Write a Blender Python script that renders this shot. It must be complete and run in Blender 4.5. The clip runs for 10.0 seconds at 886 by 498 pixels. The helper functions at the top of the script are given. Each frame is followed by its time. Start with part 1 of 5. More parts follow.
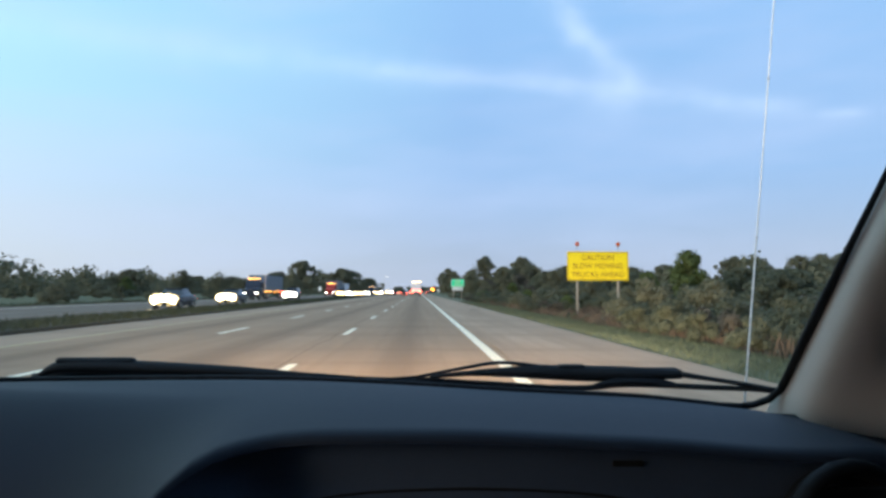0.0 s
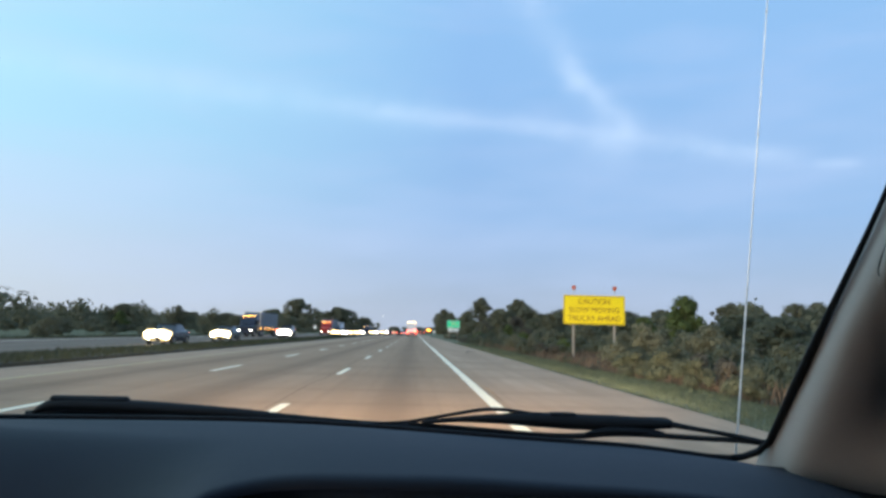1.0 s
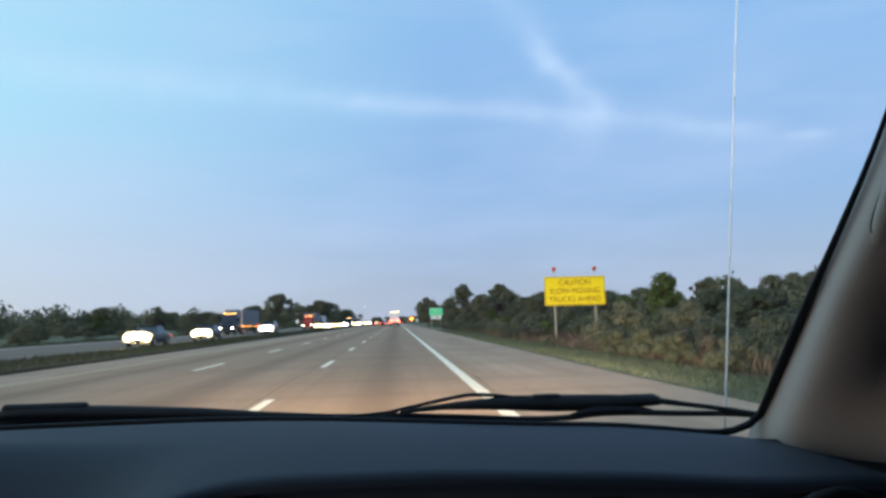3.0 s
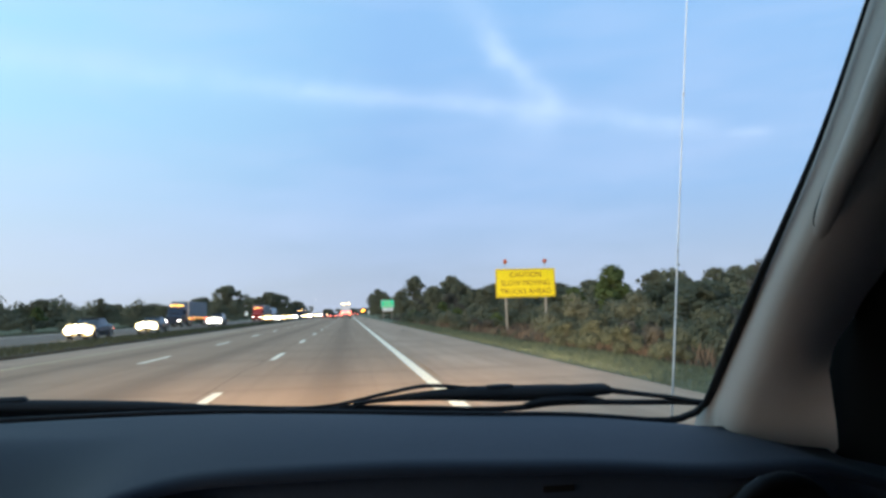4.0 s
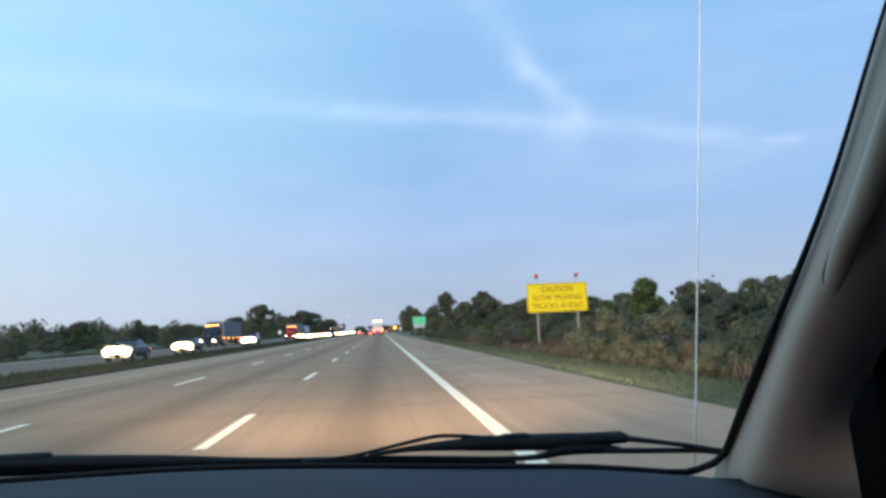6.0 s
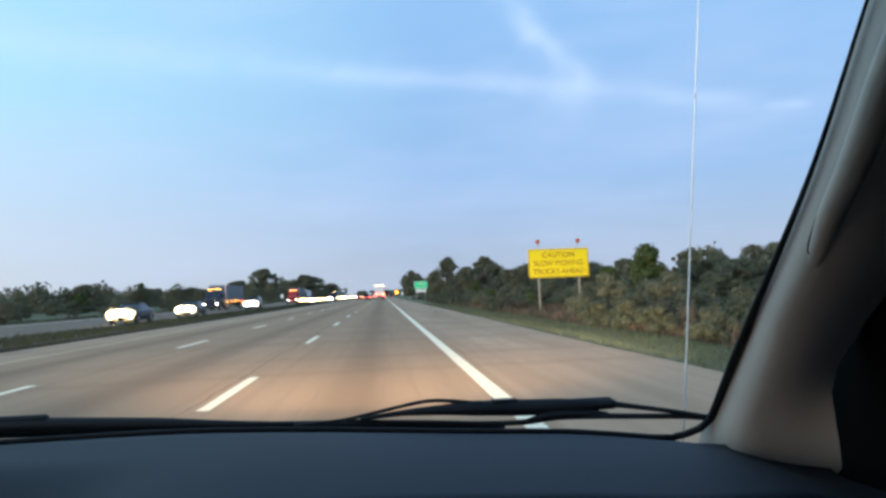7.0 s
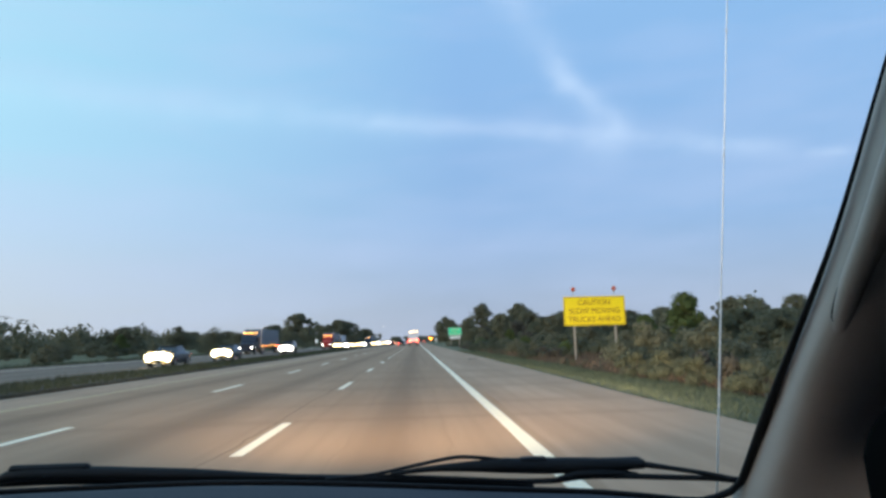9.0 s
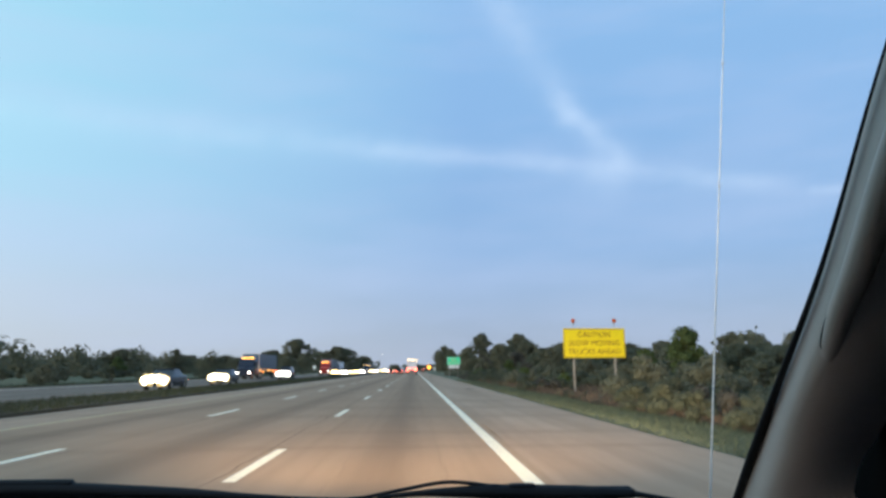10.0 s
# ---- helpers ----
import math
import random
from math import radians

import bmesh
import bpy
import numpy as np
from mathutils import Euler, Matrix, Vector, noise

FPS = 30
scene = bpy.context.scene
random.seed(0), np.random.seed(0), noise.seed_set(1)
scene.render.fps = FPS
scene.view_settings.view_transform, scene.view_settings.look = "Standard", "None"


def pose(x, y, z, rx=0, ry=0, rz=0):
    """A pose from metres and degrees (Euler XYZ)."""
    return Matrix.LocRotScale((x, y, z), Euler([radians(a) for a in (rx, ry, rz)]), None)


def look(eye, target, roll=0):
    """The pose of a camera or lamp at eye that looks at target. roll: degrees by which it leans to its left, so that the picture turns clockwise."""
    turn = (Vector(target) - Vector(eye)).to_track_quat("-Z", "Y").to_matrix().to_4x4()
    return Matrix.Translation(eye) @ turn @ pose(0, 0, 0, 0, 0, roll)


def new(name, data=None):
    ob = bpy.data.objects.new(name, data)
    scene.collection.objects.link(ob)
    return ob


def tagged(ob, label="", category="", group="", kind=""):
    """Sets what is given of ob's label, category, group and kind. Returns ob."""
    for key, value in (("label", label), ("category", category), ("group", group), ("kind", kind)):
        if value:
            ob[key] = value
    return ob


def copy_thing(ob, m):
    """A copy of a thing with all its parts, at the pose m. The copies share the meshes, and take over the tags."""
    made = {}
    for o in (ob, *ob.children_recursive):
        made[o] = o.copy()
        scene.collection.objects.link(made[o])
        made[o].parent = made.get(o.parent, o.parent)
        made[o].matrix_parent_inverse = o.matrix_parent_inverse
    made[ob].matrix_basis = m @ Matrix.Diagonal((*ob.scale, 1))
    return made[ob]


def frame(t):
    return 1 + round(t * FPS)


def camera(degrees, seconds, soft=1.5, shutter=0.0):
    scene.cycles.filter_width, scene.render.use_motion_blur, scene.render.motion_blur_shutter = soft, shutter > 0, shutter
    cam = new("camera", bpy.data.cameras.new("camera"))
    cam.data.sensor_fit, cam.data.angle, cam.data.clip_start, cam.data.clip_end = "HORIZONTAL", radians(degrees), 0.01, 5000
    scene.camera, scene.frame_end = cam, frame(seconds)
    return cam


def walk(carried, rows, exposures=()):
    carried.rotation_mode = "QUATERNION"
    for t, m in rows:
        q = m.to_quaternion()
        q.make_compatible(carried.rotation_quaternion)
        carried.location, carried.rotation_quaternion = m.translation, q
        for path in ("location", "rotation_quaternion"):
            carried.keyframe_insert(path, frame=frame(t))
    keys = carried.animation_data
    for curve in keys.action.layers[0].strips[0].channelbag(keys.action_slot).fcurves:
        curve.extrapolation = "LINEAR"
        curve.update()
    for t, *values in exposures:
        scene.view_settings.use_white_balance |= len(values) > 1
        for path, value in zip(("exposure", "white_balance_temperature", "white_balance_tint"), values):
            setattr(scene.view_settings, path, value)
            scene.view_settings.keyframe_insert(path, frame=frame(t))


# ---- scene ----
cam = camera(64.0, 10.0, soft=3.0, shutter=0.0)
PATH = [
    (0, pose(-0.018, -0.021, 1.276, 93.43, -0.14, -1.98)),
    (0.5, pose(-0.004, 0.006, 1.270, 95.22, -1.08, -1.70)),
    (1, pose(-0.016, -0.041, 1.283, 96.72, -1.31, -2.33)),
    (1.5, pose(-0.004, -0.001, 1.273, 97.15, 0.10, -3.04)),
    (2, pose(-0.001, -0.018, 1.274, 97.27, 0.09, -2.18)),
    (3.5, pose(-0.002, 0.024, 1.279, 95.01, 2.60, -5.07)),
    (4, pose(-0.005, 0.017, 1.277, 94.97, 1.62, -7.59)),
    (4.5, pose(-0.013, 0.004, 1.280, 96.78, 0.84, -6.85)),
    (5, pose(-0.009, 0.011, 1.283, 97.96, 0.18, -5.91)),
    (6.5, pose(0.035, 0.001, 1.339, 94.69, 3.18, -4.90)),
    (7, pose(0.039, 0.000, 1.329, 93.50, 2.24, -4.90)),
    (7.5, pose(0.048, -0.015, 1.344, 94.90, 1.96, -4.40)),
    (8, pose(0.048, -0.027, 1.350, 96.23, 2.69, -3.68)),
    (8.5, pose(0.044, -0.025, 1.346, 97.34, 1.81, -2.70)),
    (9, pose(0.044, -0.031, 1.344, 97.32, 1.52, -2.16)),
    (9.5, pose(0.041, -0.043, 1.341, 97.45, 0.36, -1.39)),
    (10, pose(0.056, -0.031, 1.334, 99.63, 0.22, -2.27)),
]
walk(cam, PATH, exposures=[(0.0, 0.12), (0.5, 0.08), (2.0, 0.0), (3.5, -0.05), (4.0, 0.12), (4.5, 0.05), (6.5, 0.07), (7.5, 0.10), (9.0, -0.06), (10.0, -0.09)])

V = Vector
TAU = math.tau


# ---------------------------------------------------------------- sky and lights
class Net:
    """Short helper for node trees."""

    def __init__(self, tree):
        self.t = tree
        tree.nodes.clear()

    def n(self, kind):
        return self.t.nodes.new(kind)

    def put(self, sock, v):
        if isinstance(v, bpy.types.NodeSocket):
            self.t.links.new(v, sock)
        else:
            sock.default_value = v

    def math(self, op, a, b=0.0, clamp=False):
        nd = self.n("ShaderNodeMath")
        nd.operation, nd.use_clamp = op, clamp
        self.put(nd.inputs[0], a)
        self.put(nd.inputs[1], b)
        return nd.outputs[0]

    def dot(self, a, vec):
        nd = self.n("ShaderNodeVectorMath")
        nd.operation = "DOT_PRODUCT"
        self.put(nd.inputs[0], a)
        self.put(nd.inputs[1], vec)
        return nd.outputs["Value"]

    def mix(self, f, a, b, blend="MIX"):
        nd = self.n("ShaderNodeMix")
        nd.data_type, nd.blend_type = "RGBA", blend
        self.put(nd.inputs[0], f)
        self.put(nd.inputs[6], a)
        self.put(nd.inputs[7], b)
        return nd.outputs[2]

    def noise(self, vec, scale, detail=3.0, rough=0.55):
        nd = self.n("ShaderNodeTexNoise")
        if vec is not None:
            self.put(nd.inputs["Vector"], vec)
        nd.inputs["Scale"].default_value = scale
        nd.inputs["Detail"].default_value = detail
        nd.inputs["Roughness"].default_value = rough
        return nd.outputs[0]

    def ramp(self, f, stops):
        nd = self.n("ShaderNodeValToRGB")
        e = nd.color_ramp.elements
        while len(e) < len(stops):
            e.new(0.5)
        for el, (p, c) in zip(e, stops):
            el.position = p
            el.color = (*c, 1) if len(c) == 3 else c
        self.put(nd.inputs[0], f)
        return nd.outputs[0]

    def scaled(self, vec, s):
        nd = self.n("ShaderNodeMapping")
        self.put(nd.inputs["Vector"], vec)
        nd.inputs["Scale"].default_value = s
        return nd.outputs[0]


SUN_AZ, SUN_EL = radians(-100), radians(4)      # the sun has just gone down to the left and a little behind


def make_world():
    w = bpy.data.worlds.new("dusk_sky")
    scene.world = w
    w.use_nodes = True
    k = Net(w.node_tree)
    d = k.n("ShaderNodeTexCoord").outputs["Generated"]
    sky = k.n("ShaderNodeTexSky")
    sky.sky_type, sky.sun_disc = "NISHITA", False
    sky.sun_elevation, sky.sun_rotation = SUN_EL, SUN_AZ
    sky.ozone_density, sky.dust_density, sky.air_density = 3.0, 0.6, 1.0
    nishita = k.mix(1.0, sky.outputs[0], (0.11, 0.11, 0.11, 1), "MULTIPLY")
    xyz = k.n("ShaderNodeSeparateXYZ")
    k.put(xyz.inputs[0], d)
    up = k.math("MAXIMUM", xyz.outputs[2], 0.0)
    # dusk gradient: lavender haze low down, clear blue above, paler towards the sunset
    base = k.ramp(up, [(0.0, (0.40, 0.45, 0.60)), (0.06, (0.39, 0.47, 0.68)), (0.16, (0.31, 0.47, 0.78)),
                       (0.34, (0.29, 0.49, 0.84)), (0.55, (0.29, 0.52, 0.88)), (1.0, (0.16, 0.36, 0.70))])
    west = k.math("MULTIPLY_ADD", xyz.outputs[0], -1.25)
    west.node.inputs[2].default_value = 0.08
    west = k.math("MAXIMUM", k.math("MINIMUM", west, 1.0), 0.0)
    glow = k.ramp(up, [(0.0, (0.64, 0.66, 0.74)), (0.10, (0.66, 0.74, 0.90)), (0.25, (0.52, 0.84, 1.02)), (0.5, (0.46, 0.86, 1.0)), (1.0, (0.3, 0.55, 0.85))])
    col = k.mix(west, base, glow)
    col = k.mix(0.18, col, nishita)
    # thin lavender cirrus in long streaks
    streak = k.noise(k.scaled(d, (1.1, 1.0, 5.5)), 2.4, 5.0, 0.58)
    col = k.mix(k.math("MULTIPLY", k.ramp(streak, [(0.40, (0, 0, 0)), (0.72, (1, 1, 1))]), 0.32), col, (0.50, 0.58, 0.84, 1))
    # contrails: bands along great circles, frayed by noise
    fray = k.math("SUBTRACT", k.noise(d, 7.0, 5.0, 0.65), 0.5)
    puff = k.math("MULTIPLY", k.math("SUBTRACT", k.noise(d, 11.0, 5.0, 0.65), 0.36), 2.6, True)

    def trail(a, b, width, shake, lo, hi, amount, color):
        nonlocal col
        a, b = V(a).normalized(), V(b).normalized()
        nrm = a.cross(b).normalized()
        run = nrm.cross(a).normalized()
        off = k.math("ADD", k.dot(d, nrm), k.math("MULTIPLY", fray, shake))
        q = k.math("DIVIDE", off, width)
        band = k.math("POWER", 2.718, k.math("MULTIPLY", k.math("MULTIPLY", q, q), -1.0))
        s = k.dot(d, run)
        m = k.n("ShaderNodeMapRange")
        m.interpolation_type = "SMOOTHSTEP"
        k.put(m.inputs[0], s)
        m.inputs[1].default_value, m.inputs[2].default_value = lo[0], lo[1]
        m2 = k.n("ShaderNodeMapRange")
        m2.interpolation_type = "SMOOTHSTEP"
        k.put(m2.inputs[0], s)
        m2.inputs[1].default_value, m2.inputs[2].default_value = hi[0], hi[1]
        m2.inputs[3].default_value, m2.inputs[4].default_value = 1.0, 0.0
        f = k.math("MULTIPLY", k.math("MULTIPLY", m.outputs[0], m2.outputs[0]), band)
        front = k.math("GREATER_THAN", k.dot(d, a), 0.0)
        f = k.math("MULTIPLY", k.math("MULTIPLY", f, front), k.math("MULTIPLY", k.math("ADD", puff, 0.42), amount))
        col = k.mix(k.math("MINIMUM", f, 1.0), col, color)

    pale = (0.66, 0.76, 0.98, 1)
    trail((-0.485, 0.82, 0.302), (-0.079, 0.949, 0.304), 0.024, 0.024, (-0.6, 0.05), (0.42, 0.62), 0.14, (0.60, 0.80, 1.0, 1))
    trail((-0.079, 0.949, 0.304), (0.451, 0.862, 0.232), 0.013, 0.016, (-0.25, 0.10), (0.50, 0.58), 0.24, pale)
    trail((0.12, 0.875, 0.47), (0.215, 0.918, 0.335), 0.020, 0.050, (-0.25, 0.06), (0.155, 0.185), 0.30, pale)
    trail((0.210, 0.918, 0.345), (0.285, 0.917, 0.279), 0.017, 0.030, (-0.012, 0.012), (0.08, 0.13), 0.30, pale)
    trail((0.232, 0.93, 0.275), (0.285, 0.925, 0.25), 0.026, 0.03, (-0.02, 0.015), (0.03, 0.085), 0.22, pale)
    trail((0.50, 0.835, 0.217), (0.526, 0.823, 0.216), 0.006, 0.012, (-0.02, 0.0), (0.02, 0.05), 0.28, pale)
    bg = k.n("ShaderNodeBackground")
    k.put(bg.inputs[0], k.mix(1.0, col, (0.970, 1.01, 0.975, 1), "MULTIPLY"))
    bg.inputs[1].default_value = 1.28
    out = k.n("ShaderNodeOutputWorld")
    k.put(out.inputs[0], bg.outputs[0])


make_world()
sun = new("sun", bpy.data.lights.new("sun", "SUN"))
sun.data.energy, sun.data.angle, sun.data.color = 2.6, radians(40), (1.0, 0.86, 0.72)
sun.matrix_world = look((-30, -22, 8), (0, 0, 0))

CAR_X = -0.25                                    # the car's centre line
for side in (-0.62, 0.62):
    beam = new("headlamp_light", bpy.data.lights.new("headlamp_light", "SPOT"))
    beam.data.energy, beam.data.color = 24000.0, (1.0, 0.74, 0.47)
    beam.data.spot_size, beam.data.spot_blend, beam.data.shadow_soft_size = radians(15), 1.0, 0.08
    beam.matrix_world = look((CAR_X + side, 2.42, 0.72), (CAR_X + side * 1.5, 60.0, 0.0)) @ Matrix.Diagonal((5.4, 1, 1, 1))


# ---------------------------------------------------------------- materials
def material(name, color, rough=0.7, metal=0.0, var=0.25, scale=4.0, fine=40.0, bump=0.15, stretch=(1, 1, 1), dark=None, emit=None, strength=0.0,
             island=False, spec=0.5, dist=0.02):
    m = bpy.data.materials.new(name)
    m.use_nodes = True
    k = Net(m.node_tree)
    p = k.n("ShaderNodeBsdfPrincipled")
    out = k.n("ShaderNodeOutputMaterial")
    k.put(out.inputs[0], p.outputs[0])
    vec = k.scaled(k.n("ShaderNodeTexCoord").outputs["Object"], stretch)
    big = k.noise(vec, scale, 4.0, 0.6)
    small = k.noise(vec, fine, 3.0, 0.6)
    f = k.math("ADD", k.math("MULTIPLY", big, 0.65), k.math("MULTIPLY", small, 0.35))
    c = V(color)
    lowc = V(dark) if dark else c * (1 - var)
    highc = V([min(1, v * (1 + var)) for v in c])
    colr = k.ramp(f, [(0.30, tuple(lowc)), (0.70, tuple(highc))])
    if island:
        geo = k.n("ShaderNodeNewGeometry")
        colr = k.mix(k.math("MULTIPLY", geo.outputs["Random Per Island"], 0.65), colr, (*[v * 0.45 for v in c], 1))
    k.put(p.inputs["Base Color"], colr)
    p.inputs["Metallic"].default_value = metal
    p.inputs["Specular IOR Level"].default_value = spec
    k.put(p.inputs["Roughness"], k.math("ADD", k.math("MULTIPLY", small, 0.16), max(0.02, rough - 0.08)))
    if bump:
        b = k.n("ShaderNodeBump")
        b.inputs["Strength"].default_value, b.inputs["Distance"].default_value = bump, dist
        k.put(b.inputs["Height"], small)
        k.put(p.inputs["Normal"], b.outputs[0])
    if emit:
        p.inputs["Emission Color"].default_value = (*emit, 1)
        p.inputs["Emission Strength"].default_value = strength
    return m


def leaf_material(name, color, yellow):
    m = bpy.data.materials.new(name)
    m.use_nodes = True
    k = Net(m.node_tree)
    geo = k.n("ShaderNodeNewGeometry")
    info = k.n("ShaderNodeObjectInfo")
    c = k.mix(geo.outputs["Random Per Island"], (*color, 1), (*yellow, 1))
    c = k.mix(k.math("MULTIPLY", info.outputs["Random"], 0.4), c, (*[v * 0.62 for v in color], 1))
    p = k.n("ShaderNodeBsdfPrincipled")
    k.put(p.inputs["Base Color"], c)
    p.inputs["Roughness"].default_value = 0.75
    p.inputs["Specular IOR Level"].default_value = 0.2
    tr = k.n("ShaderNodeBsdfTranslucent")
    k.put(tr.inputs[0], c)
    mx = k.n("ShaderNodeMixShader")
    mx.inputs[0].default_value = 0.35
    k.put(mx.inputs[1], p.outputs[0])
    k.put(mx.inputs[2], tr.outputs[0])
    out = k.n("ShaderNodeOutputMaterial")
    k.put(out.inputs[0], mx.outputs[0])
    return m


def road_material(name, color, streak_color, lanes, patch=0.35, seams=1.0):
    """Worn asphalt: fine grit, long streaks along the lanes, darker oil strips down the lane middles, cracks."""
    m = bpy.data.materials.new(name)
    m.use_nodes = True
    k = Net(m.node_tree)
    co = k.n("ShaderNodeTexCoord").outputs["Object"]
    p = k.n("ShaderNodeBsdfPrincipled")
    grit = k.noise(co, 60.0, 3.0, 0.7)
    blot = k.noise(k.scaled(co, (0.5, 0.06, 1)), 1.4, 5.0, 0.65)
    long = k.noise(k.scaled(co, (2.2, 0.02, 1)), 1.6, 3.0, 0.6)
    across = k.noise(k.scaled(co, (0.03, 0.30, 1)), 1.0, 2.0, 0.5)
    c = k.mix(k.ramp(blot, [(0.35, (0, 0, 0)), (0.68, (1, 1, 1))]), (*color, 1), (*streak_color, 1))
    c = k.mix(k.math("MULTIPLY", k.ramp(long, [(0.42, (0, 0, 0)), (0.70, (1, 1, 1))]), 0.32), c, (*[v * 0.62 for v in color], 1))
    c = k.mix(k.math("MULTIPLY", k.ramp(across, [(0.55, (0, 0, 0)), (0.60, (1, 1, 1))]), patch), c, (*[v * 0.72 for v in color], 1))
    c = k.mix(k.math("MULTIPLY", k.ramp(grit, [(0.3, (0, 0, 0)), (0.75, (1, 1, 1))]), 0.35), c, (*[v * 1.35 for v in color], 1))
    if lanes:
        xyz = k.n("ShaderNodeSeparateXYZ")
        k.put(xyz.inputs[0], co)
        for lx in lanes:
            wob = k.math("ADD", xyz.outputs[0], k.math("MULTIPLY", k.math("SUBTRACT", blot, 0.5), 0.5))
            q = k.math("DIVIDE", k.math("SUBTRACT", wob, lx), 0.55)
            oil = k.math("POWER", 2.718, k.math("MULTIPLY", k.math("MULTIPLY", q, q), -1.0))
            c = k.mix(k.math("MULTIPLY", oil, 0.5), c, (*[v * 0.5 for v in color], 1))
    # long seams where the paving passes meet, and fine cracks that wander along them
    sx = k.n("ShaderNodeSeparateXYZ")
    k.put(sx.inputs[0], co)
    wander = k.math("SUBTRACT", k.noise(k.scaled(co, (0.05, 0.22, 1)), 1.0, 4.0, 0.6), 0.5)
    for at_x, w, amount in ((-2.42, 0.018, 0.55), (-0.95, 0.015, 0.18), (-5.75, 0.018, 0.4), (1.95, 0.015, 0.35), (3.4, 0.015, 0.18), (0.45, 0.015, 0.15)):
        q = k.math("ABSOLUTE", k.math("SUBTRACT", k.math("ADD", sx.outputs[0], k.math("MULTIPLY", wander, 0.5)), at_x))
        c = k.mix(k.math("MULTIPLY", k.math("LESS_THAN", q, w), amount * seams), c, (*[v * 0.4 for v in color], 1))
    k.put(p.inputs["Base Color"], c)
    k.put(p.inputs["Roughness"], k.math("MULTIPLY_ADD", grit, 0.2))
    p.inputs["Roughness"].links[0].from_node.inputs[2].default_value = 0.70
    p.inputs["Specular IOR Level"].default_value = 0.12
    b = k.n("ShaderNodeBump")
    b.inputs["Strength"].default_value, b.inputs["Distance"].default_value = 0.35, 0.01
    k.put(b.inputs["Height"], grit)
    k.put(p.inputs["Normal"], b.outputs[0])
    out = k.n("ShaderNodeOutputMaterial")
    k.put(out.inputs[0], p.outputs[0])
    return m


def glass_material(name):
    m = bpy.data.materials.new(name)
    m.use_nodes = True
    k = Net(m.node_tree)
    t = k.n("ShaderNodeBsdfTransparent")
    t.inputs[0].default_value = (0.97, 0.985, 0.985, 1)
    g = k.n("ShaderNodeBsdfGlossy")
    g.inputs["Roughness"].default_value = 0.02
    fr = k.n("ShaderNodeFresnel")
    fr.inputs[0].default_value = 1.2
    mx = k.n("ShaderNodeMixShader")
    k.put(mx.inputs[0], fr.outputs[0])
    k.put(mx.inputs[1], t.outputs[0])
    k.put(mx.inputs[2], g.outputs[0])
    out = k.n("ShaderNodeOutputMaterial")
    k.put(out.inputs[0], mx.outputs[0])
    return m


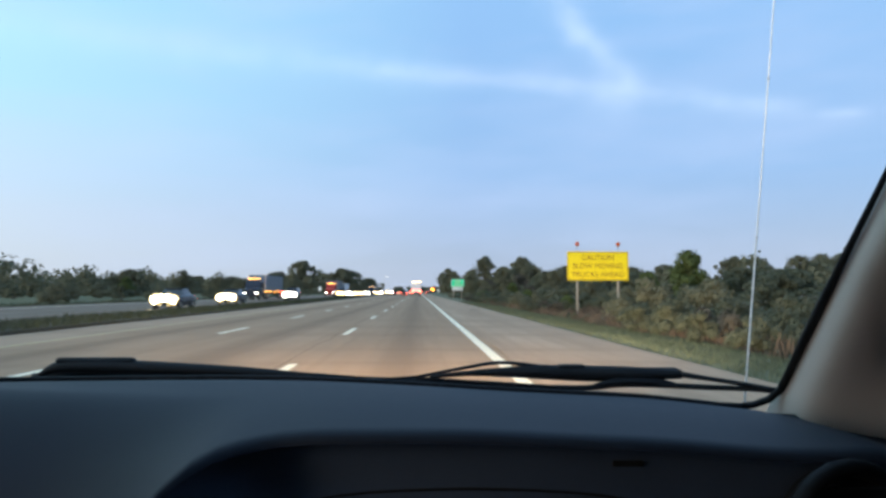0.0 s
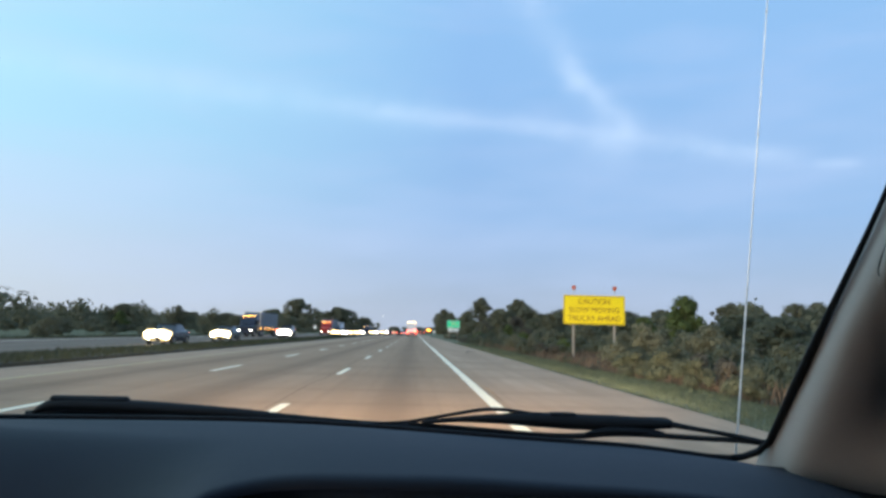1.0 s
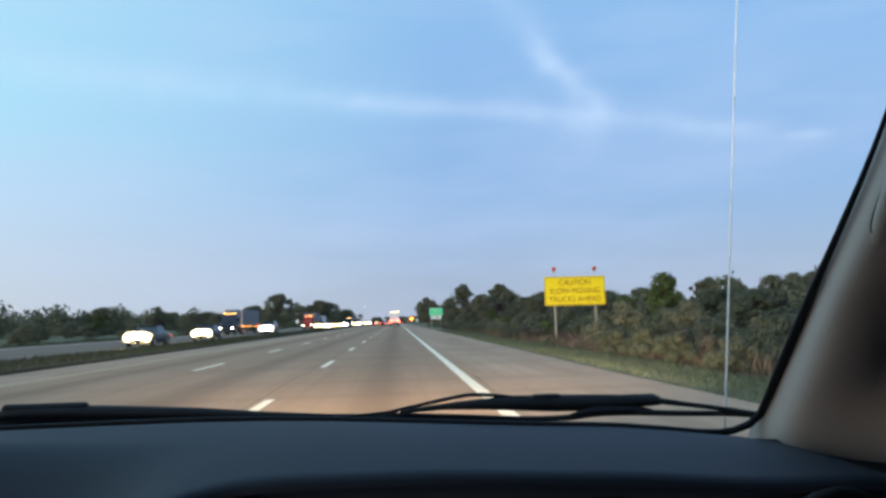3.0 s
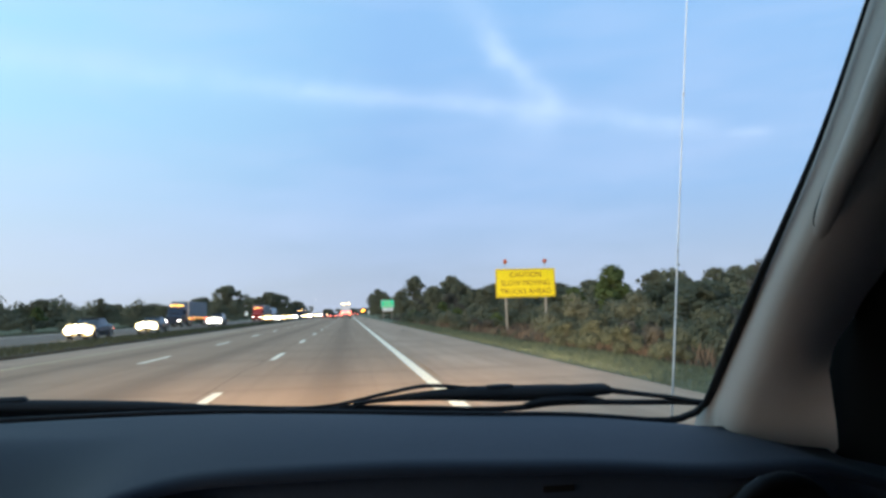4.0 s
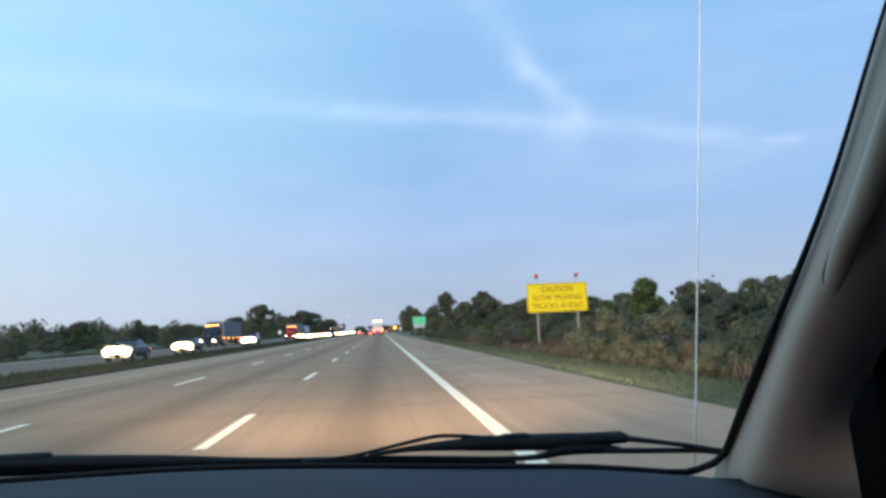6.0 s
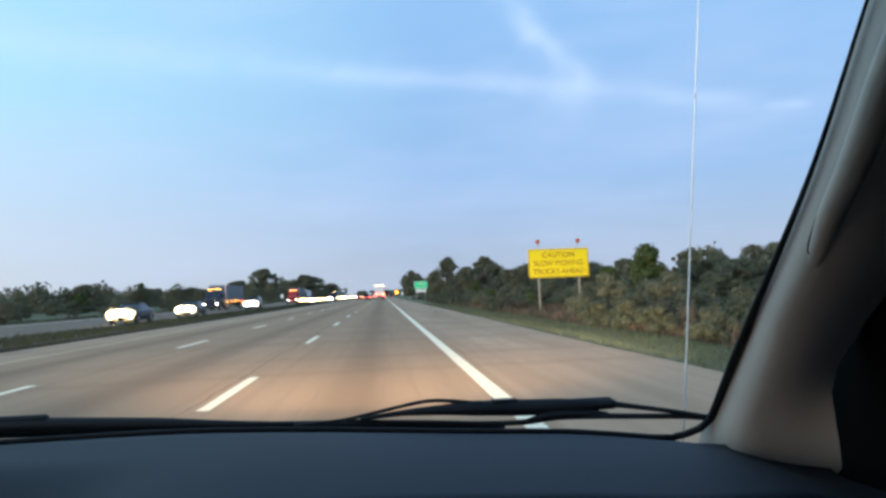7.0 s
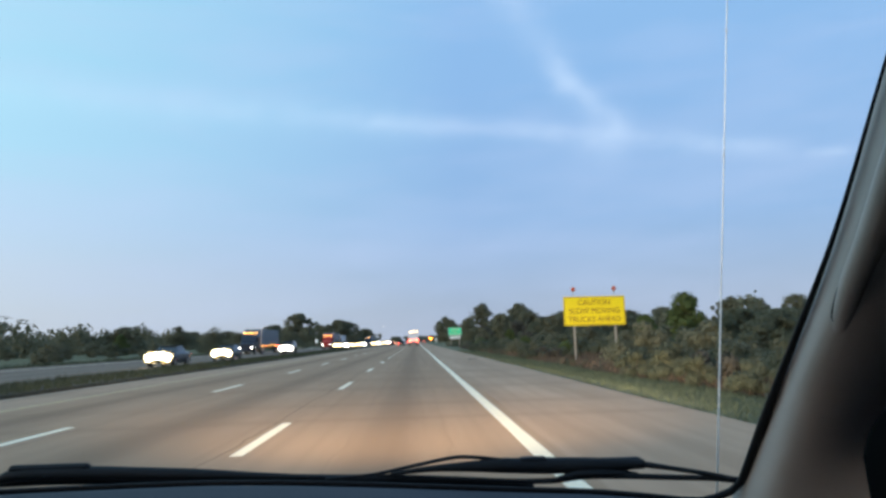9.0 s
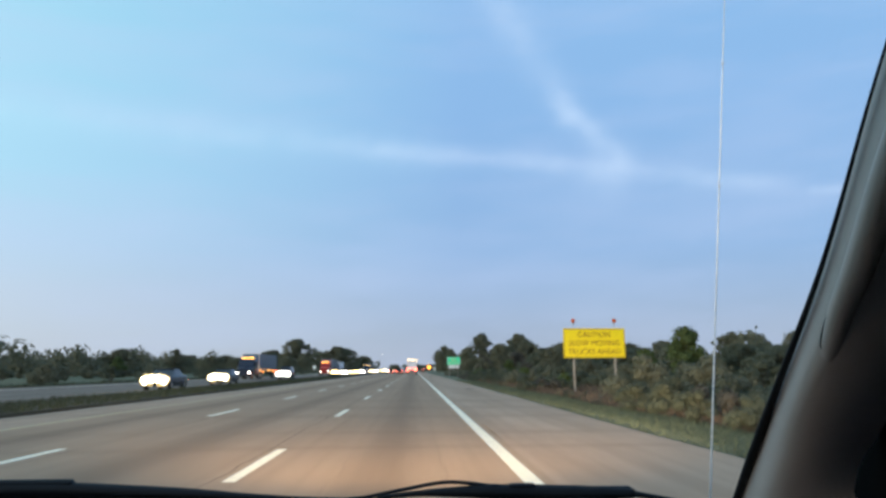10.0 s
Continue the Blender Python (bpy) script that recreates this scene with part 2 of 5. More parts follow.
M = {
    "asphalt": road_material("worn_asphalt", (0.342, 0.224, 0.140), (0.415, 0.280, 0.182), (-0.34, -4.1, -7.7)),
    "shoulder": road_material("shoulder_asphalt", (0.368, 0.248, 0.162), (0.500, 0.350, 0.240), (), seams=0.3),
    "asphalt_far": road_material("opposite_asphalt", (0.185, 0.142, 0.106), (0.23, 0.18, 0.14), (-17.8, -21.5, -25.2)),
    "paint_white": material("white_road_paint", (1.0, 0.855, 0.63), 0.6, var=0.05, scale=3, fine=25, dark=(0.92, 0.77, 0.55)),
    "paint_yellow": material("faded_yellow_paint", (0.62, 0.45, 0.16), 0.6, var=0.2, scale=3, fine=25, dark=(0.36, 0.31, 0.22)),
    "grass": material("verge_grass", (0.128, 0.122, 0.058), 0.9, var=0.5, scale=0.5, fine=9, bump=0.8, dist=0.08, dark=(0.05, 0.06, 0.025)),
    "median": material("dark_median_grass", (0.048, 0.045, 0.028), 0.95, var=0.4, scale=0.4, fine=8, bump=0.8, dist=0.08),
    "blade": material("grass_blades", (0.100, 0.120, 0.068), 0.8, var=0.4, scale=0.6, fine=5, bump=0, island=True),
    "blade_dark": material("dark_grass_blades", (0.045, 0.055, 0.024), 0.85, var=0.4, scale=0.6, fine=5, bump=0, island=True),
    "weed": material("dry_brown_weeds", (0.130, 0.092, 0.062), 0.85, var=0.4, scale=0.8, fine=5, bump=0, island=True),
    "bark": material("grey_bark", (0.10, 0.085, 0.065), 0.9, var=0.4, scale=3, fine=20, bump=0.8, stretch=(1, 1, 0.25)),
    "leaf_dark": leaf_material("dark_leaves", (0.150, 0.154, 0.100), (0.190, 0.184, 0.118)),
    "leaf_green": leaf_material("green_leaves", (0.095, 0.130, 0.045), (0.135, 0.160, 0.055)),
    "leaf_olive": leaf_material("olive_leaves", (0.104, 0.120, 0.080), (0.130, 0.140, 0.095)),
    "leaf_brown": leaf_material("brownish_leaves", (0.112, 0.104, 0.082), (0.136, 0.122, 0.096)),
    "leaf_red": leaf_material("reddish_leaves", (0.16, 0.055, 0.040), (0.12, 0.07, 0.045)),
    "wood": material("weathered_post", (0.30, 0.26, 0.21), 0.85, var=0.3, scale=2, fine=25, stretch=(1, 1, 0.15), bump=0.4),
    "steel": material("galvanized_steel", (0.45, 0.46, 0.47), 0.45, 0.8, var=0.2, scale=6, fine=60, bump=0.05),
    "mast": material("antenna_steel", (0.72, 0.72, 0.72), 0.35, 0.4, var=0.15, scale=8, fine=90, bump=0.05),
    "sign_yellow": material("yellow_sheeting", (1.0, 0.73, 0.0), 0.5, var=0.05, scale=1, fine=40, bump=0.0),
    "sign_white": material("white_sheeting", (0.92, 0.92, 0.86), 0.5, var=0.04, scale=1, fine=40, bump=0.0),
    "sign_green": material("green_sheeting", (0.03, 0.82, 0.40), 0.5, var=0.06, scale=1, fine=40, bump=0.0),
    "sign_orange": material("orange_sheeting", (0.95, 0.26, 0.02), 0.5, var=0.06, scale=1, fine=40, bump=0.0),
    "letter_orange": material("dark_orange_lettering", (0.34, 0.12, 0.005), 0.6, var=0.05, bump=0.0),
    "letter_gold": material("gold_lettering", (0.85, 0.68, 0.30), 0.6, var=0.05, bump=0.0),
    "letter_black": material("black_lettering", (0.02, 0.02, 0.02), 0.6, var=0.05, bump=0.0),
    "lens_orange": material("orange_beacon_lens", (0.55, 0.10, 0.02), 0.25, var=0.1, bump=0.0),
    "dash": material("soft_grained_dash_plastic", (0.0215, 0.0255, 0.036), 0.66, var=0.16, scale=5, fine=420, bump=0.25, dist=0.001, spec=0.3),
    # lighter than the dash top, to make up for weak light under its edge
    "dash_low": material("lightened_lower_dash", (0.054, 0.076, 0.118), 0.66, var=0.12, scale=5, fine=420, bump=0.25, dist=0.001),
    "trim": material("grey_pillar_trim", (0.62, 0.555, 0.51), 0.75, var=0.06, scale=4, fine=500, bump=0.2, dist=0.001),
    "black": material("black_rubber", (0.010, 0.010, 0.011), 0.65, var=0.2, scale=10, fine=120, bump=0.1, dist=0.002, spec=0.25),
    # shade beside the pillar is put into this near-black lining colour
    "door_shade": material("shade_black_door_lining", (0.006, 0.006, 0.006), 0.95, var=0.15, scale=6, fine=200, bump=0.1, dist=0.002, spec=0.04),
    "liner": material("dark_cabin_lining", (0.05, 0.05, 0.052), 0.9, var=0.15, scale=6, fine=200, bump=0.1, dist=0.002),
    "seam": material("panel_gap", (0.006, 0.006, 0.007), 0.8, var=0.1, bump=0.0),
    "body_dark": material("dark_blue_car_paint", (0.03, 0.035, 0.05), 0.25, 0.3, var=0.1, bump=0.0),
    "body_silver": material("silver_car_paint", (0.42, 0.43, 0.45), 0.3, 0.6, var=0.1, bump=0.0),
    "body_white": material("white_truck_paint", (0.72, 0.73, 0.74), 0.4, var=0.08, scale=1, fine=12, bump=0.0),
    "body_red": material("red_truck_paint", (0.32, 0.03, 0.02), 0.35, var=0.1, bump=0.0),
    "trailer_grey": material("grey_trailer_skin", (0.16, 0.18, 0.20), 0.55, var=0.15, scale=1, fine=10, bump=0.0),
    "trailer_white": material("white_trailer_skin", (0.66, 0.69, 0.72), 0.5, var=0.1, scale=1, fine=10, bump=0.0),
    "tyre": material("tyre_rubber", (0.018, 0.018, 0.018), 0.85, var=0.2, bump=0.2),
    "rim": material("alloy_rim", (0.5, 0.5, 0.5), 0.3, 0.9, var=0.1, bump=0.0),
    "car_glass": material("tinted_car_glass", (0.02, 0.022, 0.025), 0.08, var=0.05, bump=0.0),
    "lamp_white": material("white_headlight", (0.9, 0.9, 0.9), 0.2, var=0.0, bump=0.0, emit=(1.0, 0.93, 0.80), strength=16),
    "lamp_warm": material("warm_headlight", (0.9, 0.8, 0.6), 0.2, var=0.0, bump=0.0, emit=(1.0, 0.70, 0.30), strength=8),
    "lamp_glare": material("dazzling_headlight", (0.9, 0.85, 0.7), 0.2, var=0.0, bump=0.0, emit=(1.0, 0.86, 0.52), strength=24),
    # headlight glare as glowing shells; the cool one also serves the street lamp
    "glow_warm": material("warm_lamp_glare", (0.8, 0.7, 0.5), 0.2, var=0.0, bump=0.0, emit=(1.0, 0.70, 0.26), strength=1.3),
    "glow_cool": material("cool_lamp_glow", (0.8, 0.8, 0.8), 0.2, var=0.0, bump=0.0, emit=(1.0, 0.90, 0.72), strength=1.7),
    "lamp_amber": material("amber_marker", (0.8, 0.4, 0.05), 0.2, var=0.0, bump=0.0, emit=(1.0, 0.42, 0.05), strength=14),
    "lamp_red": material("red_tail_light", (0.6, 0.05, 0.03), 0.2, var=0.0, bump=0.0, emit=(1.0, 0.12, 0.06), strength=16),
    "glass": glass_material("windshield_glass"),
    "building": material("pale_siding", (0.6, 0.58, 0.55), 0.8, var=0.1, scale=1, fine=10),
    "roof": material("grey_roof", (0.18, 0.17, 0.17), 0.85, var=0.2, scale=1, fine=10),
}


# ---------------------------------------------------------------- mesh helpers
def link(name, bm, mat, parent=None, label="", shift=None, smooth=False):
    if shift is not None:
        bmesh.ops.translate(bm, verts=bm.verts, vec=-V(shift))
    me = bpy.data.meshes.new(name)
    bm.normal_update()
    bm.to_mesh(me)
    bm.free()
    if smooth:
        me.shade_smooth()
    me.materials.append(M[mat] if isinstance(mat, str) else mat)
    ob = new(name, me)
    if parent is not None:
        ob.parent = parent
    if label:
        ob["label"] = label
    return ob


def part(name, bm, mat, parent, label="", shift=None, smooth=False):
    return link(name, bm, mat, parent, label, shift, smooth)


def thing(name, loc, label, category, group="", kind=""):
    ob = new(name)
    ob.location = loc
    ob.empty_display_size = 0.2
    return tagged(ob, label, category, group, kind)


def box(bm, c, s, bevel=0.0, rot=None, seg=1):
    r = bmesh.ops.create_cube(bm, size=1.0)
    vs = r["verts"]
    bmesh.ops.scale(bm, verts=vs, vec=s)
    if bevel:
        es = list({e for v in vs for e in v.link_edges})
        rb = bmesh.ops.bevel(bm, geom=es, offset=bevel, segments=seg, affect="EDGES")
        vs = list({v for v in rb["verts"]} | {v for v in vs if v.is_valid})
    if rot is not None:
        bmesh.ops.rotate(bm, verts=vs, cent=(0, 0, 0), matrix=rot)
    bmesh.ops.translate(bm, verts=vs, vec=c)
    return vs


def cyl(bm, a, b, r1, r2=None, n=12):
    a, b = V(a), V(b)
    r2 = r1 if r2 is None else r2
    m = Matrix.Translation((a + b) / 2) @ (b - a).to_track_quat("Z", "Y").to_matrix().to_4x4()
    bmesh.ops.create_cone(bm, cap_ends=True, segments=n, radius1=r1, radius2=r2, depth=(b - a).length, matrix=m)


def smooth_path(pts, n):
    """Catmull-Rom through a few control points."""
    P = [V(p) for p in pts]
    P = [P[0] * 2 - P[1]] + P + [P[-1] * 2 - P[-2]]
    out = []
    for i in range(1, len(P) - 2):
        for j in range(n):
            t = j / n
            a, b, c, d = P[i - 1], P[i], P[i + 1], P[i + 2]
            out.append(0.5 * ((2 * b) + (c - a) * t + (2 * a - 5 * b + 4 * c - d) * t * t + (3 * b - a - 3 * c + d) * t ** 3))
    out.append(P[-2])
    return out


def tube(bm, pts, radii, n=8, flat=1.0, steps=4):
    """A tapered, slightly flattened tube along a smooth path."""
    path = smooth_path(pts, steps) if steps > 1 else [V(p) for p in pts]
    rs = [radii] * len(path) if not hasattr(radii, "__len__") else list(np.interp(np.linspace(0, 1, len(path)), np.linspace(0, 1, len(radii)), radii))
    rings = []
    for i, p in enumerate(path):
        d = (path[min(i + 1, len(path) - 1)] - path[max(i - 1, 0)]).normalized()
        ref = V((0, 0, 1)) if abs(d.z) < 0.9 else V((1, 0, 0))
        u = d.cross(ref).normalized()
        w = u.cross(d)
        rings.append([bm.verts.new(p + u * math.cos(TAU * j / n) * rs[i] + w * math.sin(TAU * j / n) * rs[i] * flat) for j in range(n)])
    for a, b in zip(rings, rings[1:]):
        for j in range(n):
            bm.faces.new((a[j], a[(j + 1) % n], b[(j + 1) % n], b[j]))
    bm.faces.new(rings[0][::-1])
    bm.faces.new(rings[-1])


def sheet(bm, grid):
    """Faces over a rectangular grid of points."""
    vs = [[bm.verts.new(p) for p in row] for row in grid]
    for a, b in zip(vs, vs[1:]):
        for i in range(len(a) - 1):
            bm.faces.new((a[i], a[i + 1], b[i + 1], b[i]))
    return vs


def letters(body, size, name, mat, parent, at, label="", squeeze=1.0):
    """Raised lettering that faces the traffic, centred at a place."""
    cu = bpy.data.curves.new(name, "FONT")
    cu.body, cu.size, cu.align_x, cu.align_y, cu.extrude, cu.offset = body, size, "CENTER", "CENTER", 0.004, 0.0
    tmp = new("tmp_text", cu)
    me = bpy.data.meshes.new_from_object(tmp.evaluated_get(bpy.context.evaluated_depsgraph_get()))
    bpy.data.objects.remove(tmp)
    me.transform(Matrix.Rotation(radians(90), 4, "X") @ Matrix.Diagonal((squeeze, 1, 1, 1)))
    me.materials.clear()
    me.materials.append(M[mat])
    me.name = name
    ob = new(name, me)
    ob.parent = parent
    ob.location = at
    if label:
        ob["label"] = label
    return ob


def S(a, b, x):
    t = min(1, max(0, (x - a) / (b - a)))
    return t * t * (3 - 2 * t)


# ---------------------------------------------------------------- ground and roads
EDGE_R, LANE_1, LANE_2, EDGE_L = 1.48, -2.20, -6.00, -9.35
PAVE_R, PAVE_L = 4.95, -11.7
OPP_R, OPP_L = -15.8, -32.0


def ground_z(x, y=0.0):
    prof_x = (-4000, -400, -90, -60, -45, -38, -34, -32.4, -32.1, OPP_R + 0.1, OPP_R + 0.4, -13.7, PAVE_L - 0.4, PAVE_L - 0.1,
              PAVE_R + 0.1, PAVE_R + 0.5, 7.5, 10, 13, 18, 30, 60, 400, 4000)
    prof_z = (0, 0, 0.2, 0.3, 0.0, -0.35, -0.25, -0.03, -0.12, -0.12, -0.02, -0.16, -0.02, -0.12,
              -0.12, -0.02, -0.16, -0.55, -0.75, -0.60, -0.1, 0.4, 0, 0)
    z = float(np.interp(x, prof_x, prof_z))
    if x > 8 or x < -34:
        z += 0.12 * noise.noise(V((x * 0.11, y * 0.11, 3.0)))
    return z


def make_ground():
    xs = [-4000, -1500, -600, -300, -150, -90, -70, -55, -45, -41, -38, -36, -34, -32.4, -32.1, -24, OPP_R + 0.1, OPP_R + 0.4, -14.7, -13.7, -12.7,
          PAVE_L - 0.4, PAVE_L - 0.1, -4, PAVE_R + 0.1, PAVE_R + 0.5, 6, 6.8, 7.5, 8.3, 9.1, 10, 11, 12, 13, 15, 18, 22, 26, 30, 40, 60, 100, 200, 500, 1500, 4000]
    ys = [-2000, -600, -250, -150] + [-120 + 6 * i for i in range(80)] + [380, 420, 470, 540, 640, 800, 1100, 1600, 2600, 4500]
    bm = bmesh.new()
    sheet(bm, [[(x, y, ground_z(x, y)) for x in xs] for y in ys])
    ob = link("ground", bm, "grass", smooth=True)
    tagged(ob, "uneven grass verges and open land reaching the horizon", "ground", kind="structure")


def strip(name, x0, x1, z, mat, label, category, kind="structure", y0=-260, y1=1500, thick=0.14, parent=None, wob=0.0):
    bm = bmesh.new()
    ys = [y0] + [y for y in np.arange(-120, 400, 4.0) if y0 < y < y1] + [y1]
    row = []
    for i, y in enumerate(ys):
        a = wob * noise.noise(V((y * 0.13, x0, 1.7))) if wob else 0
        b = wob * noise.noise(V((y * 0.17, x1, 7.7))) if wob else 0
        row.append([(x0 + a, y, z - thick), (x0 + a, y, z), (x1 + b, y, z), (x1 + b, y, z - thick)])
    sheet(bm, row)
    bmesh.ops.recalc_face_normals(bm, faces=bm.faces)
    ob = link(name, bm, mat, parent)
    if parent is None:
        tagged(ob, label, category, kind=kind)
    return ob


def line_piece(name, x, y0, y1, w, mat, parent, ragged=0.006):
    bm = bmesh.new()
    n = max(2, int((y1 - y0) / 1.2))
    z = 0.004
    rows = []
    for i in range(n + 1):
        y = y0 + (y1 - y0) * i / n
        a, b = random.uniform(-ragged, ragged), random.uniform(-ragged, ragged)
        rows.append([(x - w / 2 + a, y, z - 0.003), (x - w / 2 + a, y, z), (x + w / 2 + b, y, z), (x + w / 2 + b, y, z - 0.003)])
    sheet(bm, rows)
    return part(name, bm, mat, parent)


def make_roads():
    road = strip("road", EDGE_R + 0.25, PAVE_L + 2.2, 0.0, "asphalt", "three lanes of worn grey-brown asphalt with oil-dark lane middles", "road")
    strip("shoulder_right", PAVE_R, EDGE_R + 0.25, -0.002, "shoulder", "wide pale asphalt shoulder with patches beside the road", "road shoulder", wob=0.10)
    strip("shoulder_left", PAVE_L + 2.2, PAVE_L, -0.002, "shoulder", "pale asphalt inner shoulder along the grass median", "road shoulder")
    strip("road_opposite", OPP_R, OPP_L, 0.0, "asphalt_far", "opposite carriageway of grey asphalt beyond the median", "road")
    strip("median", OPP_R + 0.1, PAVE_L - 0.1, 0.10, "median", "dark grass median strip between the carriageways", "median", wob=0.12, thick=0.3)
    line_piece("edge_line", EDGE_R, -250, 900, 0.215, "paint_white", road)["label"] = "solid white edge line"
    line_piece("edge_line", EDGE_L, -250, 900, 0.14, "paint_yellow", road)["label"] = "faded yellow edge line"
    first = None
    for lane, x in enumerate((LANE_1, LANE_2)):
        for i in range(-8, 46):
            y = (8.9, 9.3)[lane] + 12.19 * i
            if first is None:
                first = line_piece("lane_dash", 0.0, 0.0, 3.6, 0.16, "paint_white", road)
                ob = first
            else:
                ob = first.copy()
                scene.collection.objects.link(ob)
            ob.location = (x + random.uniform(-0.02, 0.02), y + random.uniform(-0.1, 0.1), 0.0)
    opp = bpy.data.objects["road_opposite"]
    line_piece("edge_line", OPP_R - 0.5, -250, 900, 0.14, "paint_yellow", opp)
    line_piece("edge_line", OPP_L + 3.2, -250, 900, 0.14, "paint_white", opp)
    # dark tyre marks that run off on the shoulder, and a pale gravelly washout
    for k, (xa, w) in enumerate(((2.9, 0.22), (3.5, 0.15))):
        bm = bmesh.new()
        rows = []
        for i in range(25):
            s = i / 24
            x = xa - 1.1 * (1 - s) ** 2 + 0.5 * s
            rows.append([(x - w / 2, -92 + 16 * s, 0.003), (x + w / 2, -92 + 16 * s, 0.003)])
        sheet(bm, rows)
        tagged(link("tyre_mark", bm, "tyre"), "curved black tyre mark on the shoulder", "tyre mark", kind="structure")


make_ground()
make_roads()


def blades(name, count, x0, x1, y0, y1, h, mat, label, density_y=1.6):
    """Grass as thin bent blades in tufts, all in one mesh."""
    rng = np.random.default_rng(abs(hash((count, int(x0 * 10)))) % 1000)
    yy = y0 + (y1 - y0) * rng.random(count) ** density_y
    xx = x0 + (x1 - x0) * rng.random(count)
    vs, fs = [], []
    for x, y in zip(xx, yy):
        z = ground_z(x, y) if not (OPP_R < x < PAVE_L) else 0.10
        a = rng.random() * TAU
        hh = h * (0.5 + rng.random()) * (0.6 + 0.8 * (0.5 + 0.5 * noise.noise(V((x * 0.4, y * 0.2, 0)))))
        w = 0.006 + 0.0007 * y
        dx, dy = math.cos(a) * w, math.sin(a) * w
        lx, ly = (rng.random() - 0.5) * hh * 0.7, (rng.random() - 0.5) * hh * 0.7
        i = len(vs)
        vs += [(x - dx, y - dy, z - 0.02), (x + dx, y + dy, z - 0.02), (x + lx * 0.4, y + ly * 0.4, z + hh * 0.6), (x + lx, y + ly, z + hh)]
        fs += [(i, i + 1, i + 2), (i + 1, i + 3, i + 2)]
    me = bpy.data.meshes.new(name)
    me.from_pydata(vs, [], fs)
    me.materials.append(M[mat])
    tagged(new(name, me), label, "grass", kind="stuff")


blades("verge_grass", 46000, 4.9, 9.0, 4, 90, 0.075, "blade", "short green roadside grass on the verge")
blades("median_grass", 16000, OPP_R + 0.2, PAVE_L - 0.1, 14, 150, 0.16, "blade_dark", "dark rough grass on the median")
blades("brown_weeds", 12000, 8.3, 20.0, 10, 95, 0.45, "weed", "dry reddish-brown weeds in front of the shrubs")
blades("far_verge_grass", 9000, -40, -32.5, 30, 220, 0.35, "blade_dark", "rough grass beyond the opposite carriageway")


# ---------------------------------------------------------------- the car that carries the camera
BASE = (CAR_X, 0.3, 0.0)
ego = thing("car", BASE, "dark passenger car with a grey plastic dashboard and pillar trim", "car")


def glass_base(x):
    """Depth of the lower windshield edge across the car."""
    return 1.02 - 0.09 * ((x - CAR_X) / 0.72) ** 2


def dash_edge_z(x):
    return 1.151 - 0.020 * S(-0.3, 0.30, x) - 0.016 * S(0.25, 0.50, x)


def dash_profile(x):
    """Depth and height along the dashboard from the windshield towards the seats."""
    yf, zf = glass_base(x) - 0.004, dash_edge_z(x)
    yc = 0.665 - 0.34 * S(-0.14, -0.44, x) if x < -0.14 else 0.665
    zc = 1.144 - 0.008 * S(0.0, 0.22, x) - 0.012 * S(0.18, 0.36, x) - 0.020 * S(-0.10, -0.32, x)
    turn = 1.7 * S(-0.19, -0.42, x)                # the driver's side rolls over and down towards the seat

    def roll(y):
        return turn * max(0.0, 0.86 - y) ** 1.6

    hood = 0.022 * math.exp(-((x + 0.62) / 0.17) ** 2)
    drop = 0.038 * S(0.42, 0.58, x)
    pts = [(yf + 0.03, zf - 0.03), (yf, zf - 0.002)]
    for i in range(1, 26):
        s = i / 26
        bulge = 0.006 * math.sin(math.pi * s) + hood * math.sin(math.pi * min(1, s * 1.25)) ** 2
        y = yf + (yc - yf) * s
        pts.append((y, zf + (zc - zf) * s + bulge - drop * S(-0.25, 0.35, s) - roll(y)))
    z1 = zc - drop - roll(yc)
    pts += [(yc, z1), (yc - 0.008, z1 - 0.004), (yc - 0.010, z1 - 0.011)]
    return pts, yc, z1


def lower_profile(x):
    _, yc, z1 = dash_profile(x)
    return [(yc - 0.004, z1 - 0.008), (yc + 0.006, z1 - 0.020), (yc + 0.004, z1 - 0.045), (yc - 0.010, z1 - 0.08), (yc - 0.035, z1 - 0.15),
            (yc - 0.05, z1 - 0.24), (yc - 0.03, z1 - 0.36), (yc + 0.05, z1 - 0.48)]


